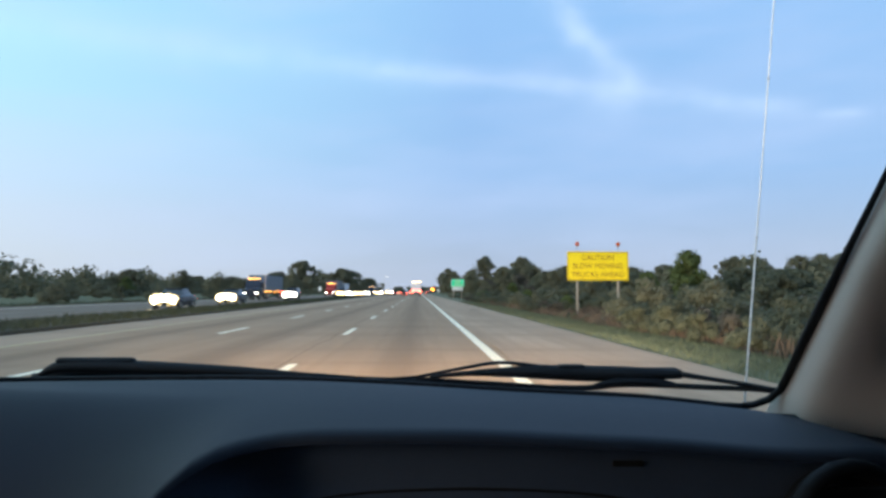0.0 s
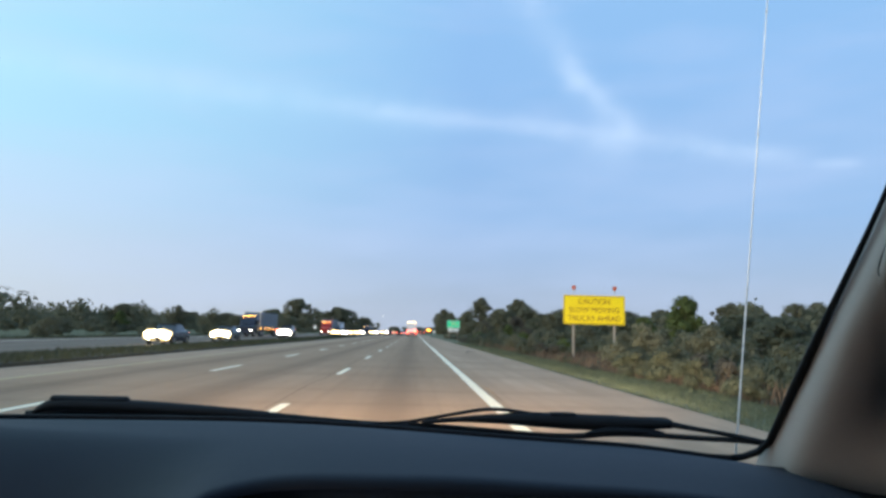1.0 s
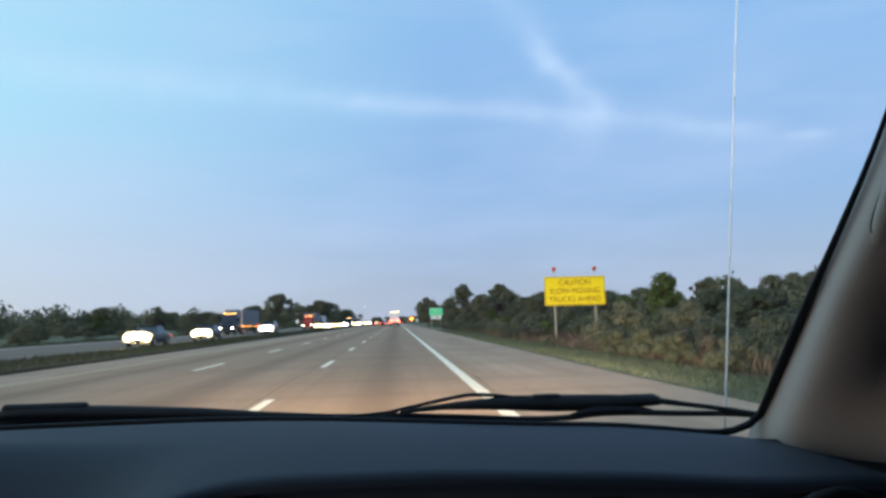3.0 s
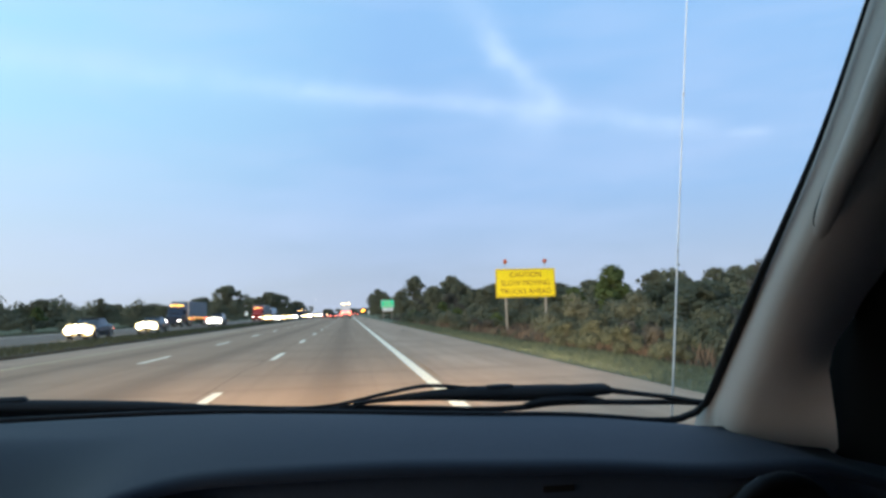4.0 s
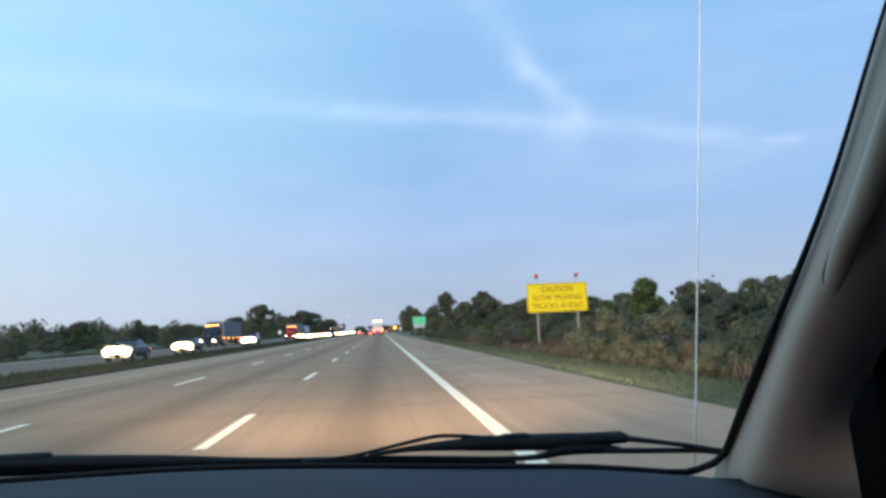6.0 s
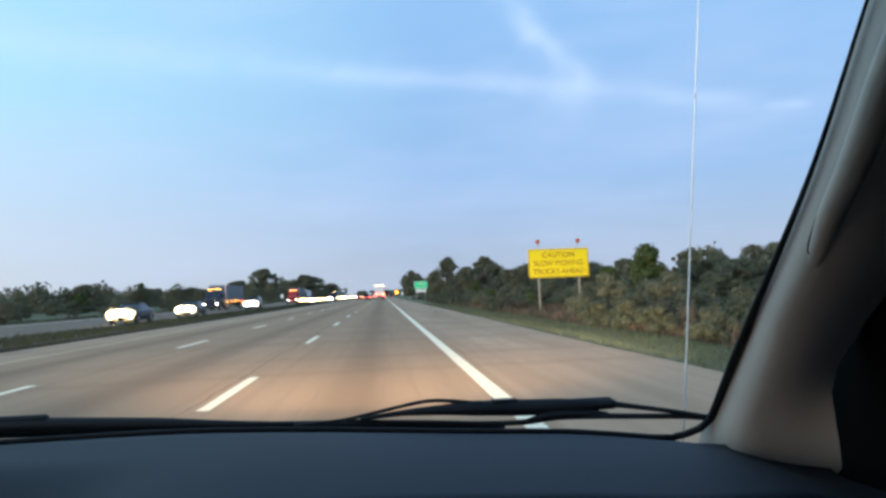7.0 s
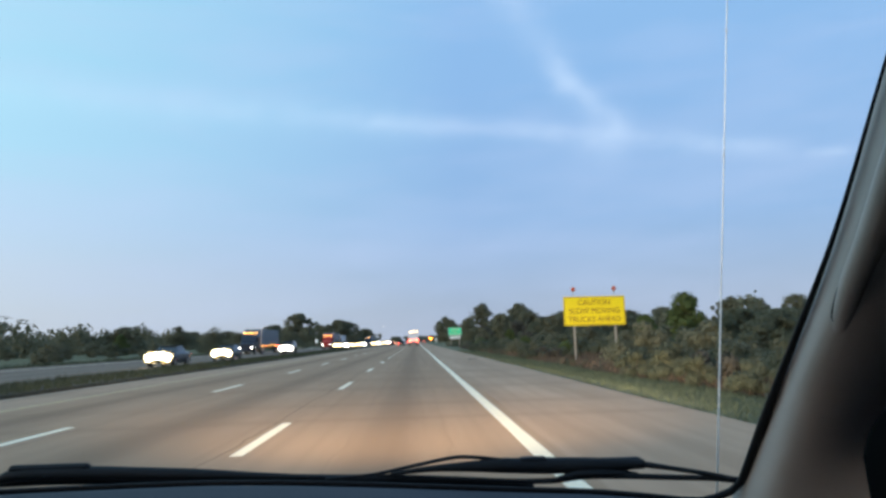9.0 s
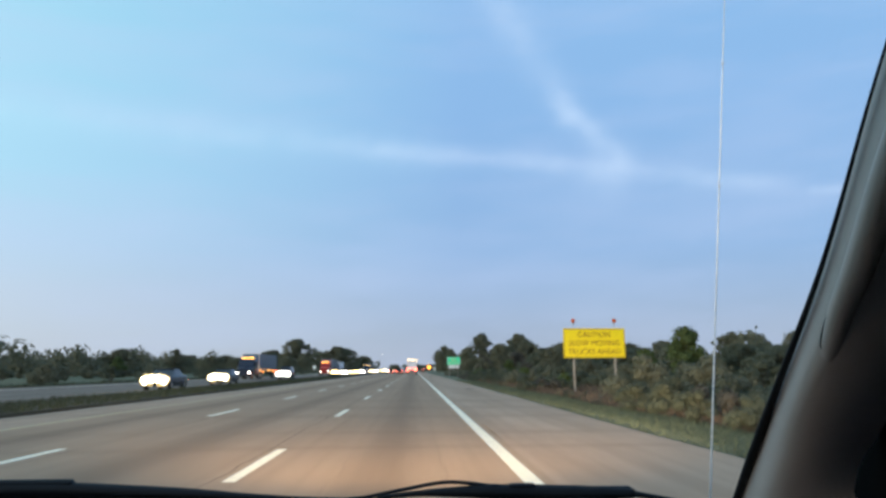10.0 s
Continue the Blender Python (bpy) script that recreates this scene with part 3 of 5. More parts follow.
def make_dash():
    xs = [-1.02 + 1.61 * i / 96 for i in range(97)]
    bm = bmesh.new()
    sheet(bm, [[(x, y, z) for y, z in dash_profile(x)[0]] for x in xs])
    dash = part("dashboard", bm, "dash", ego, "soft slate-grey plastic dashboard top, dusty", BASE, True)
    bm = bmesh.new()
    sheet(bm, [[(x, y, z) for y, z in lower_profile(x)] for x in xs])
    low = part("lower_panel", bm, "dash_low", ego, "plastic panel below the dashboard edge, its colour lightened against the shade there", BASE, True)

    # seam of the airbag cover, an embossed mark, and a round vent at the end
    def on_face(x, dz):
        pr = lower_profile(x)
        zz = [p[1] for p in pr][::-1]
        yy = [p[0] for p in pr][::-1]
        z = pr[0][1] - dz
        return V((x, float(np.interp(z, zz, yy)) - 0.002, z))

    bm = bmesh.new()
    pts = [on_face(-0.20, 0.075), on_face(-0.12, 0.056), on_face(0.0, 0.047), on_face(0.12, 0.046), on_face(0.19, 0.052), on_face(0.23, 0.066), on_face(0.25, 0.10), on_face(0.255, 0.16)]
    tube(bm, pts, 0.0014, 6)
    part("seam", bm, "seam", low, "thin seam of the airbag cover", BASE)
    bm = bmesh.new()
    c = on_face(0.185, 0.018)
    box(bm, c, (0.030, 0.003, 0.006), 0.001)
    part("embossed_mark", bm, "seam", low, "", BASE)
    vent = V((0.385, 0.64, 1.05))
    bm = bmesh.new()
    ring = [vent + V((math.cos(a) * 0.062, 0.012 * math.cos(a), math.sin(a) * 0.062)) for a in np.linspace(0, TAU, 25)]
    tube(bm, ring, 0.009, 8, steps=1)
    part("vent_ring", bm, "black", low, "round black air vent ring", BASE, True)
    bm = bmesh.new()
    cyl(bm, vent + V((0, 0.02, 0)), vent + V((0, 0.006, 0)), 0.060, n=28)
    part("vent_back", bm, "seam", low, "", BASE)
    for i in range(5):
        bm = bmesh.new()
        h = 0.052 - abs(i - 2) * 0.010
        box(bm, vent + V((0, -0.002, (i - 2) * 0.022)), (h * 2, 0.012, 0.003), 0.001)
        part("vent_slat", bm, "black", low, "", BASE)
    # cowl behind the dashboard under the wipers
    bm = bmesh.new()
    rows = []
    for x in xs:
        y = glass_base(x)
        lift = 0.034 * S(0.06, -0.04, x)
        rows.append([(x, y + 0.012, dash_edge_z(x) - 0.010), (x, y + 0.04, 1.105 + lift), (x, y + 0.085, 1.085 + lift), (x, y + 0.16, 1.01 + lift * 0.4), (x, y + 0.22, 0.93)])
    sheet(bm, rows)
    part("cowl", bm, "black", ego, "black plastic cowl under the wipers", BASE, True)


PILLAR = [(0.508, 1.02, 1.045), (0.486, 0.955, 1.116), (0.474, 0.80, 1.273), (0.469, 0.65, 1.430), (0.464, 0.53, 1.583), (0.458, 0.40, 1.733)]


def sweep(path, section, scales):
    bm = bmesh.new()
    rows = []
    for i, p in enumerate(path):
        s = float(np.interp(i / (len(path) - 1), np.linspace(0, 1, len(scales)), scales))
        flare = 0.13 * S(1.30, 1.07, p.z)          # the foot spreads towards the door
        reach = float(np.interp(p.z, (1.05, 1.08, 1.15, 1.19, 1.22, 1.25, 1.295, 1.36), (0.112, 0.110, 0.098, 0.094, 0.102, 0.122, 0.146, 0.30)))
        squeeze = min(1.0, reach / (0.15 * s))
        rows.append([p + V((u * s * squeeze, v * s - flare * (u / 0.15) ** 2, w * s)) for u, v, w in section])
    sheet(bm, rows)
    return bm


def make_pillar():
    path = smooth_path(PILLAR, 14)
    trim = [(0.004, 0.030, 0.0), (0.002, 0.004, 0.0), (0.000, -0.010, 0.0), (-0.001, -0.024, 0.001), (0.001, -0.036, 0.002), (0.007, -0.046, 0.003), (0.019, -0.053, 0.004),
            (0.036, -0.056, 0.005), (0.056, -0.054, 0.005), (0.078, -0.047, 0.004), (0.100, -0.036, 0.003), (0.125, -0.020, 0.002), (0.150, -0.002, 0.002)]
    part("pillar_trim", sweep(path, trim, [1.9, 1.34, 1.0, 1.0, 1.05, 1.1]), "trim", ego, "light grey grained pillar trim", BASE, True)
    mirror = [V((2 * CAR_X - p.x, p.y, p.z)) for p in path]
    part("pillar_trim", sweep(mirror, [(-u, v, w) for u, v, w in trim], [1.9, 1.34, 1.0, 1.0, 1.05, 1.1]), "trim", ego, "light grey grained pillar trim", BASE, True)
    # black band round the glass, and the outer sill of the opening
    bm = bmesh.new()
    low = [V((x, glass_base(x) + 0.012, dash_edge_z(x) - 0.001)) for x in np.linspace(-0.9, 0.40, 27)]
    corner = [V((0.428, glass_base(0.428) + 0.012, dash_edge_z(0.428) + 0.001)), V((0.455, 0.975, 1.1175)), V((0.474, 0.968, 1.126)), V((0.4815, 0.950, 1.142))]
    up = [p + V((-0.003, 0.012, 0.004)) for p in path if p.z > 1.155]
    tube(bm, corner + up, [0.005, 0.006, 0.0040, 0.0026, 0.0018, 0.0012, 0.0010], 8, steps=1)
    part("glass_seal", bm, "black", ego, "black rubber seal round the windshield", BASE, True)
    bm = bmesh.new()
    tube(bm, low + corner[:1], [0.004, 0.004, 0.0045], 8, steps=1)
    part("glass_seal", bm, "black", ego, "black rubber seal round the windshield", BASE, True)
    # grab handle moulded on the upper pillar
    bm = bmesh.new()
    hp = []
    for z, u, v in ((1.325, 0.018, -0.032), (1.385, 0.003, -0.043), (1.43, -0.004, -0.054), (1.50, -0.008, -0.062), (1.60, -0.008, -0.068), (1.72, -0.006, -0.070)):
        hp.append(V([float(np.interp(z, [p[2] for p in PILLAR], [p[a] for p in PILLAR])) for a in range(3)]) + V((u, v, 0)))
    tube(bm, hp, [0.008, 0.012, 0.014, 0.015, 0.015, 0.015], 12, 0.9, 8)
    part("grab_handle", bm, "trim", ego, "grey moulded grab handle on the upper pillar", BASE, True)
    # parting line of the handle's cover, running round its foot and up along the glass side
    scale_at = [1.9, 1.34, 1.0, 1.0, 1.05, 1.1]

    def on_trim(z, sec):
        zs = [p.z for p in path]
        p = V([float(np.interp(z, zs, [q[a] for q in path])) for a in range(3)])
        i = float(np.interp(z, zs, range(len(path)))) / (len(path) - 1)
        sc = float(np.interp(i, np.linspace(0, 1, 6), scale_at))
        u = V([float(np.interp(sec, range(len(trim)), [t[a] for t in trim])) for a in range(3)])
        return p + u * sc + V((-0.0008, -0.0006, 0))

    for marks in (((1.347, 4.8), (1.352, 4.1), (1.362, 3.6), (1.376, 3.3), (1.392, 3.15), (1.41, 3.1), (1.428, 3.1)), ((1.405, 3.8), (1.42, 3.5), (1.433, 3.5), (1.441, 3.75), (1.445, 4.1))):
        bm = bmesh.new()
        tube(bm, [on_trim(z, c) for z, c in marks], [0.0005, 0.0010, 0.0012, 0.0011, 0.0005], 6, 1.0, 5)
        part("seam", bm, "seam", ego, "", BASE)


def make_windshield():
    path = smooth_path(PILLAR, 6)
    path = [p for p in path if p.z > 1.11]
    bm = bmesh.new()
    rows = []
    for p in path:
        row = []
        for i in range(25):
            s = i / 24
            x = (2 * CAR_X - p.x) * (1 - s) + p.x * s
            bow = 0.09 * (1 - ((x - CAR_X) / 0.72) ** 2)
            row.append((x, p.y + 0.016 + bow, p.z + 0.004 + 0.03 * (bow / 0.09) * 0.0))
        rows.append(row)
    sheet(bm, rows)
    ob = part("windshield", bm, "glass", ego, "clear windshield glass", BASE, True)
    ob.visible_shadow = False


def make_wipers():
    def arm(pts, r, name, parent, label="", flat=0.8):
        bm = bmesh.new()
        tube(bm, pts, r, 8, flat, 4)
        return part(name, bm, "black", parent, label, BASE, True)

    y = 1.075
    blade = arm([(-0.10, y + 0.02, 1.138), (-0.033, y + 0.02, 1.142), (-0.004, y + 0.02, 1.146), (0.054, y + 0.015, 1.1575), (0.100, y + 0.01, 1.1655), (0.134, y + 0.005, 1.1650), (0.175, y, 1.160)],
                [0.0025, 0.0030, 0.0033, 0.0036, 0.0036, 0.0036, 0.004], "wiper_blade", ego, "black wiper blade bow resting at the glass foot")
    arm([(0.000, y + 0.01, 1.144), (0.062, y + 0.01, 1.1495), (0.121, y + 0.005, 1.152), (0.171, y, 1.1525), (0.235, y, 1.1505), (0.297, y - 0.01, 1.1505), (0.348, y - 0.015, 1.151), (0.383, y - 0.02, 1.1515)],
        [0.0025, 0.0045, 0.0080, 0.0110, 0.0125, 0.0120, 0.0090, 0.0070], "blade_carrier", blade, "thick black carrier", 1.0)
    arm([(0.378, y - 0.02, 1.1515), (0.421, y - 0.03, 1.1455), (0.465, y - 0.05, 1.140), (0.500, y - 0.07, 1.1335)], [0.0060, 0.0046, 0.0044, 0.0055], "wiper_arm", blade)
    arm([(-0.021, y + 0.02, 1.141), (0.104, y + 0.01, 1.134), (0.187, y, 1.1295), (0.245, y - 0.01, 1.1300), (0.292, y - 0.01, 1.1345), (0.346, y - 0.02, 1.1350), (0.421, y - 0.03, 1.1325), (0.473, y - 0.05, 1.1330), (0.505, y - 0.07, 1.133)],
        [0.003, 0.004, 0.0045, 0.0055, 0.0060, 0.0055, 0.0052, 0.0050, 0.0060], "wiper_arm", blade)
    bm = bmesh.new()
    tube(bm, [(0.250, y - 0.018, 1.1345), (0.281, y - 0.018, 1.1395), (0.311, y - 0.018, 1.1405), (0.346, y - 0.018, 1.1390), (0.372, y - 0.02, 1.137)], [0.003, 0.0070, 0.0085, 0.0075, 0.003], 8, 0.8, 4)
    box(bm, (0.218, y, 1.1612), (0.040, 0.018, 0.006), 0.002)
    box(bm, (0.176, y, 1.1605), (0.016, 0.014, 0.006), 0.002)
    box(bm, (0.345, y - 0.01, 1.1572), (0.070, 0.016, 0.006), 0.002)
    part("wiper_joint", bm, "black", blade, "", BASE)
    bm = bmesh.new()
    cyl(bm, (0.52, y - 0.07, 1.10), (0.52, y - 0.075, 1.142), 0.014, 0.012)
    part("wiper_pivot", bm, "black", blade, "", BASE, True)
    y = 1.10
    left = arm([(-0.60, y, 1.146), (-0.57, y, 1.158), (-0.50, y, 1.159), (-0.43, y, 1.157), (-0.30, y, 1.151), (-0.20, y, 1.145), (-0.10, y, 1.140)],
               [0.005, 0.012, 0.013, 0.013, 0.011, 0.007, 0.004], "wiper_blade", ego, "black wiper blade lying along the glass foot")
    arm([(-0.62, y + 0.02, 1.142), (-0.5, y + 0.02, 1.146), (-0.3, y + 0.02, 1.140), (0.0, y + 0.01, 1.132), (0.12, y, 1.126), (0.22, y - 0.01, 1.118)], [0.006, 0.010, 0.010, 0.008, 0.007, 0.005], "wiper_arm", left)
    bm = bmesh.new()
    box(bm, (-0.515, y, 1.168), (0.12, 0.016, 0.010), 0.004)
    part("wiper_joint", bm, "black", left, "", BASE)


def make_antenna():
    bm = bmesh.new()
    a, b = V((0.578, 1.30, 0.92)), V((0.704, 1.30, 2.20))
    tube(bm, [a, a.lerp(b, 0.33), a.lerp(b, 0.66), b], [0.0021, 0.0018, 0.0016, 0.0013], 8, 1.0, 2)
    for s in (0.36, 0.60, 0.8):
        c = a.lerp(b, s)
        cyl(bm, c - V((0, 0, 0.004)), c + V((0, 0, 0.004)), 0.0023, n=8)
    mast = part("antenna", bm, "mast", ego, "thin telescopic steel antenna mast on the wing", BASE, True)
    bm = bmesh.new()
    cyl(bm, a - V((0, 0, 0.05)), a + V((0.001, 0, 0.02)), 0.012, 0.007)
    part("antenna_base", bm, "black", mast, "", BASE, True)


def make_shell():
    """Body that closes the cabin: doors, roof, rear, bonnet, wheels."""
    xr, xl = 0.60, 2 * CAR_X - 0.60

    def side(name, x, t, outline, label="", mat="door_shade"):
        bm = bmesh.new()
        f = bm.faces.new([bm.verts.new((x, y, z)) for y, z in outline])
        ext = bmesh.ops.extrude_face_region(bm, geom=[f])
        bmesh.ops.translate(bm, verts=[v for v in ext["geom"] if isinstance(v, bmesh.types.BMVert)], vec=(t, 0, 0))
        bmesh.ops.recalc_face_normals(bm, faces=bm.faces)
        part(name, bm, mat, ego, label, BASE)

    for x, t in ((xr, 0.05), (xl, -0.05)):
        side("door", x, t, [(1.04, 1.10), (1.15, 1.02), (1.15, 0.30), (-1.66, 0.30), (-1.66, 1.06), (0.40, 1.06)], "door lining with shade put into its near-black colour")
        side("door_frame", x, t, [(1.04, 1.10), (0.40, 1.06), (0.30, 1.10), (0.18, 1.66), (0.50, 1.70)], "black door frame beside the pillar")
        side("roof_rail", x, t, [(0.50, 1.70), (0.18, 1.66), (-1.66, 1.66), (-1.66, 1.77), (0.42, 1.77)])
        # the left post reaches further forward, widened to block light into the cabin
        side("shade_post", x, t, [(-0.52 if t > 0 else -0.08, 1.06), (-1.66, 1.06), (-1.66, 1.66), (-0.52 if t > 0 else -0.08, 1.66)])
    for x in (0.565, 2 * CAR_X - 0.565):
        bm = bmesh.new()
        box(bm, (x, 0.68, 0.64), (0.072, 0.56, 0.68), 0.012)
        part("kick_panel", bm, "door_shade", ego, "dark panel between dashboard and door", BASE)
    # added opaque panel over the right window opening, keeps its light out
    side("light_blocker", xr, 0.05, [(0.40, 1.06), (-0.52, 1.06), (-0.52, 1.66), (0.18, 1.66), (0.30, 1.10)], "added opaque panel that keeps light out of the right side window")
    bm = bmesh.new()
    box(bm, (CAR_X, -0.62, 1.79), (1.74, 2.1, 0.05), 0.015)
    part("roof", bm, "liner", ego, "dark headliner", BASE)
    bm = bmesh.new()
    box(bm, (CAR_X, -1.66, 0.74), (1.70, 0.05, 0.92), 0.012)
    box(bm, (CAR_X, -1.66, 1.71), (1.70, 0.05, 0.18), 0.012)
    for sx in (-0.73, 0.73):
        box(bm, (CAR_X + sx, -1.66, 1.41), (0.24, 0.05, 0.42), 0.012)
    rear = part("rear_panel", bm, "liner", ego, "", BASE)
    bm = bmesh.new()
    box(bm, (CAR_X, -1.66, 1.41), (1.22, 0.006, 0.42))
    part("rear_window", bm, "glass", rear, "clear rear window", BASE).visible_shadow = False
    bm = bmesh.new()
    box(bm, (CAR_X, -0.35, 0.30), (1.68, 2.6, 0.05), 0.012)
    part("floor_pan", bm, "liner", ego, "", BASE)
    bm = bmesh.new()
    rows = []
    for i in range(13):
        s = i / 12
        yy = 1.16 + 1.12 * s
        row = []
        for j in range(17):
            u = j / 8 - 1
            row.append((CAR_X + u * 0.80, yy - 0.10 * u * u * S(0.5, 1, s), 0.885 - 0.10 * s - 0.05 * u ** 4 - 0.10 * S(0.85, 1, s)))
        rows.append(row)
    sheet(bm, rows)
    part("bonnet", bm, "body_dark", ego, "dark painted bonnet", BASE, True)
    bm = bmesh.new()
    box(bm, (CAR_X, 2.22, 0.50), (1.62, 0.14, 0.42), 0.05, seg=2)
    part("bumper", bm, "body_dark", ego, "", BASE)
    for x in (CAR_X - 0.80, CAR_X + 0.80):
        bm = bmesh.new()
        box(bm, (x, 1.63, 0.62), (0.06, 1.1, 0.44), 0.02)
        part("wing", bm, "body_dark", ego, "", BASE)
        bm = bmesh.new()
        box(bm, (x * 1.0 + (0.16 if x < CAR_X else -0.16), 2.30, 0.66), (0.26, 0.03, 0.13), 0.01)
        part("headlight", bm, "rim", ego, "clear headlight", BASE)
        for y in (1.55, -1.15):
            bm = bmesh.new()
            cyl(bm, (x - 0.10, y, 0.32), (x + 0.10, y, 0.32), 0.32, n=28)
            tyre = part("wheel", bm, "tyre", ego, "black tyre", BASE)
            bm = bmesh.new()
            cyl(bm, (x - 0.106, y, 0.32), (x + 0.106, y, 0.32), 0.20, n=20)
            part("rim", bm, "rim", tyre, "", BASE)


make_dash()
make_pillar()
make_windshield()
make_wipers()
make_antenna()
make_shell()


# ---------------------------------------------------------------- signs
def rounded_panel(w, h, t, r, y=0.0):
    bm = bmesh.new()
    pts = []
    for cx, cz, a0 in ((w / 2 - r, h / 2 - r, 0), (-w / 2 + r, h / 2 - r, 90), (-w / 2 + r, -h / 2 + r, 180), (w / 2 - r, -h / 2 + r, 270)):
        for i in range(5):
            a = radians(a0 + 22.5 * i)
            pts.append((cx + r * math.cos(a), y, cz + r * math.sin(a)))
    f = bm.faces.new([bm.verts.new(p) for p in pts])
    ext = bmesh.ops.extrude_face_region(bm, geom=[f])
    bmesh.ops.translate(bm, verts=[v for v in ext["geom"] if isinstance(v, bmesh.types.BMVert)], vec=(0, t, 0))
    bmesh.ops.recalc_face_normals(bm, faces=bm.faces)
    return bm


def frame_ring(w, h, t, d):
    bm = bmesh.new()
    for c, s in (((0, 0, h / 2 - t / 2), (w, d, t)), ((0, 0, -h / 2 + t / 2), (w, d, t)), ((-w / 2 + t / 2, 0, 0), (t, d, h - 2 * t)), ((w / 2 - t / 2, 0, 0), (t, d, h - 2 * t))):
        box(bm, c, s, 0.003)
    return bm


def make_sign(name, x, y, w, h, z0, mat, rim, post_x, label, post_w=0.15, post_mat="wood", lean=0.0):
    gz = ground_z(x, y)
    ob = thing(name, (x, y, gz), label, "road sign")
    if lean:
        ob.rotation_euler = (0, radians(lean), 0)
    for px_ in post_x:
        bm = bmesh.new()
        box(bm, (px_, 0.13, (z0 + h * 0.96 - gz) / 2 - 0.2), (post_w, post_w, z0 + h * 0.96 - gz + 0.4), 0.015)
        part("post", bm, post_mat, ob)
    panel = part("panel", rounded_panel(w, h, 0.03, 0.09), mat, ob)
    panel.location = (0, 0, z0 + h / 2 - gz)
    if rim:
        bm = frame_ring(w - 0.10, h - 0.10, 0.05, 0.006)
        r = part("border", bm, rim, panel)
        r.location = (0, -0.004, 0)
    for zz in (0.28, -0.28):
        bm = bmesh.new()
        box(bm, (0, 0.045, zz * h), (w * 0.96, 0.03, 0.07), 0.006)
        part("brace", bm, "steel", panel)
    return ob, panel


caution, face = make_sign("caution_sign", 15.28, 60.0, 5.28, 2.48, 2.24, "sign_yellow", "letter_orange", (-1.76, 1.76),
                          "large yellow sign with orange lettering and two beacons on wooden posts")
for i, (txt, s) in enumerate((("CAUTION", 1.0), ("SLOW MOVING", 1.0), ("TRUCKS AHEAD", 1.0))):
    letters(txt, 0.66, "lettering", "letter_orange", face, (0, -0.008, 0.70 - 0.72 * i), "dark orange capitals", 0.94)
BZ = 5.36 - ground_z(15.28, 60.0)
for bx in (-1.76, 1.76):
    bm = bmesh.new()
    cyl(bm, (bx, 0.05, BZ - 0.80), (bx, 0.05, BZ - 0.20), 0.03)
    box(bm, (bx, 0.05, BZ - 0.23), (0.16, 0.14, 0.12), 0.02)
    lampb = part("beacon", bm, "steel", caution, "beacon housing on a short rod")
    bm = bmesh.new()
    cyl(bm, (bx, -0.03, BZ), (bx, 0.10, BZ), 0.19, 0.17, 20)
    cyl(bm, (bx, -0.06, BZ), (bx, -0.03, BZ), 0.13, 0.18, 20)
    part("lens", bm, "lens_orange", lampb, "unlit orange beacon lens")

weigh, face = make_sign("weigh_station_sign", 9.45, 172.0, 3.10, 1.80, 2.42, "sign_green", "sign_white", (-1.0, 1.0),
                        "green road sign with pale lettering above a white plate")
for i, txt in enumerate(("WEIGH", "STATION", "RIGHT LANE")):
    letters(txt, 0.50, "lettering", "letter_gold", face, (0, -0.008, 0.53 - 0.53 * i), "pale capitals", 0.86)
plate = part("lower_plate", rounded_panel(2.5, 0.74, 0.03, 0.1), "sign_white", weigh, "white plate below the green panel")
plate.location = (0, -0.01, 1.94 - ground_z(9.45, 172.0))
letters("CLOSED", 0.56, "lettering", "letter_black", plate, (0, -0.006, 0), "black capitals")

info, face = make_sign("white_information_sign", 14.5, -65.0, 3.98, 2.07, 1.98, "sign_white", "letter_gold", (-1.25, 1.25),
                       "large white sign with faded tan lines on wooden posts", 0.2)
for i, wd in enumerate((2.4, 3.0, 1.9)):
    bm = bmesh.new()
    box(bm, (0, -0.006, 0.5 - 0.5 * i), (wd, 0.006, 0.22), 0.002)
    part("line_bar", bm, "letter_gold", face)

small, face = make_sign("white_roadside_sign", 8.65, -2.2, 1.2, 1.05, 1.72, "sign_white", None, (-0.35, 0.35), "white sign board on two thin posts", 0.09)
for i, wd in enumerate((0.8, 0.6)):
    bm = bmesh.new()
    box(bm, (0, -0.006, 0.18 - 0.36 * i), (wd, 0.006, 0.13), 0.002)
    part("line_bar", bm, "letter_black", face)

# road-works warning far ahead: an orange diamond with a lit lamp, and a yellow-white marker board
works = thing("road_works_sign", (7.6, 372.0, ground_z(7.6)), "orange diamond road-works sign with lamps on a stand", "road sign")
bm = rounded_panel(2.0, 2.0, 0.04, 0.12)
bmesh.ops.rotate(bm, verts=bm.verts, cent=(0, 0, 0), matrix=Matrix.Rotation(radians(45), 3, "Y"))
p = part("panel", bm, "sign_orange", works)
p.location = (0, 0, 2.6)
for dx in (-0.5, 0.5):
    bm = bmesh.new()
    box(bm, (dx, 0.1, 1.0), (0.09, 0.09, 2.6), 0.01)
    part("post", bm, "steel", works)
for dx, dz in ((-0.45, 2.7), (0.45, 2.7), (0.0, 2.2)):
    bm = bmesh.new()
    cyl(bm, (dx, -0.08, dz), (dx, 0.0, dz), 0.26, n=20)
    part("lamp", bm, "lamp_amber", works, "lit amber warning lamp")
board = thing("marker_board", (10.4, 370.0, ground_z(10.4)), "pale yellow marker board on a post", "marker board")
p = part("panel", rounded_panel(0.9, 1.6, 0.03, 0.1), "sign_white", board)
p.location = (0, 0, 2.2)
bm = bmesh.new()
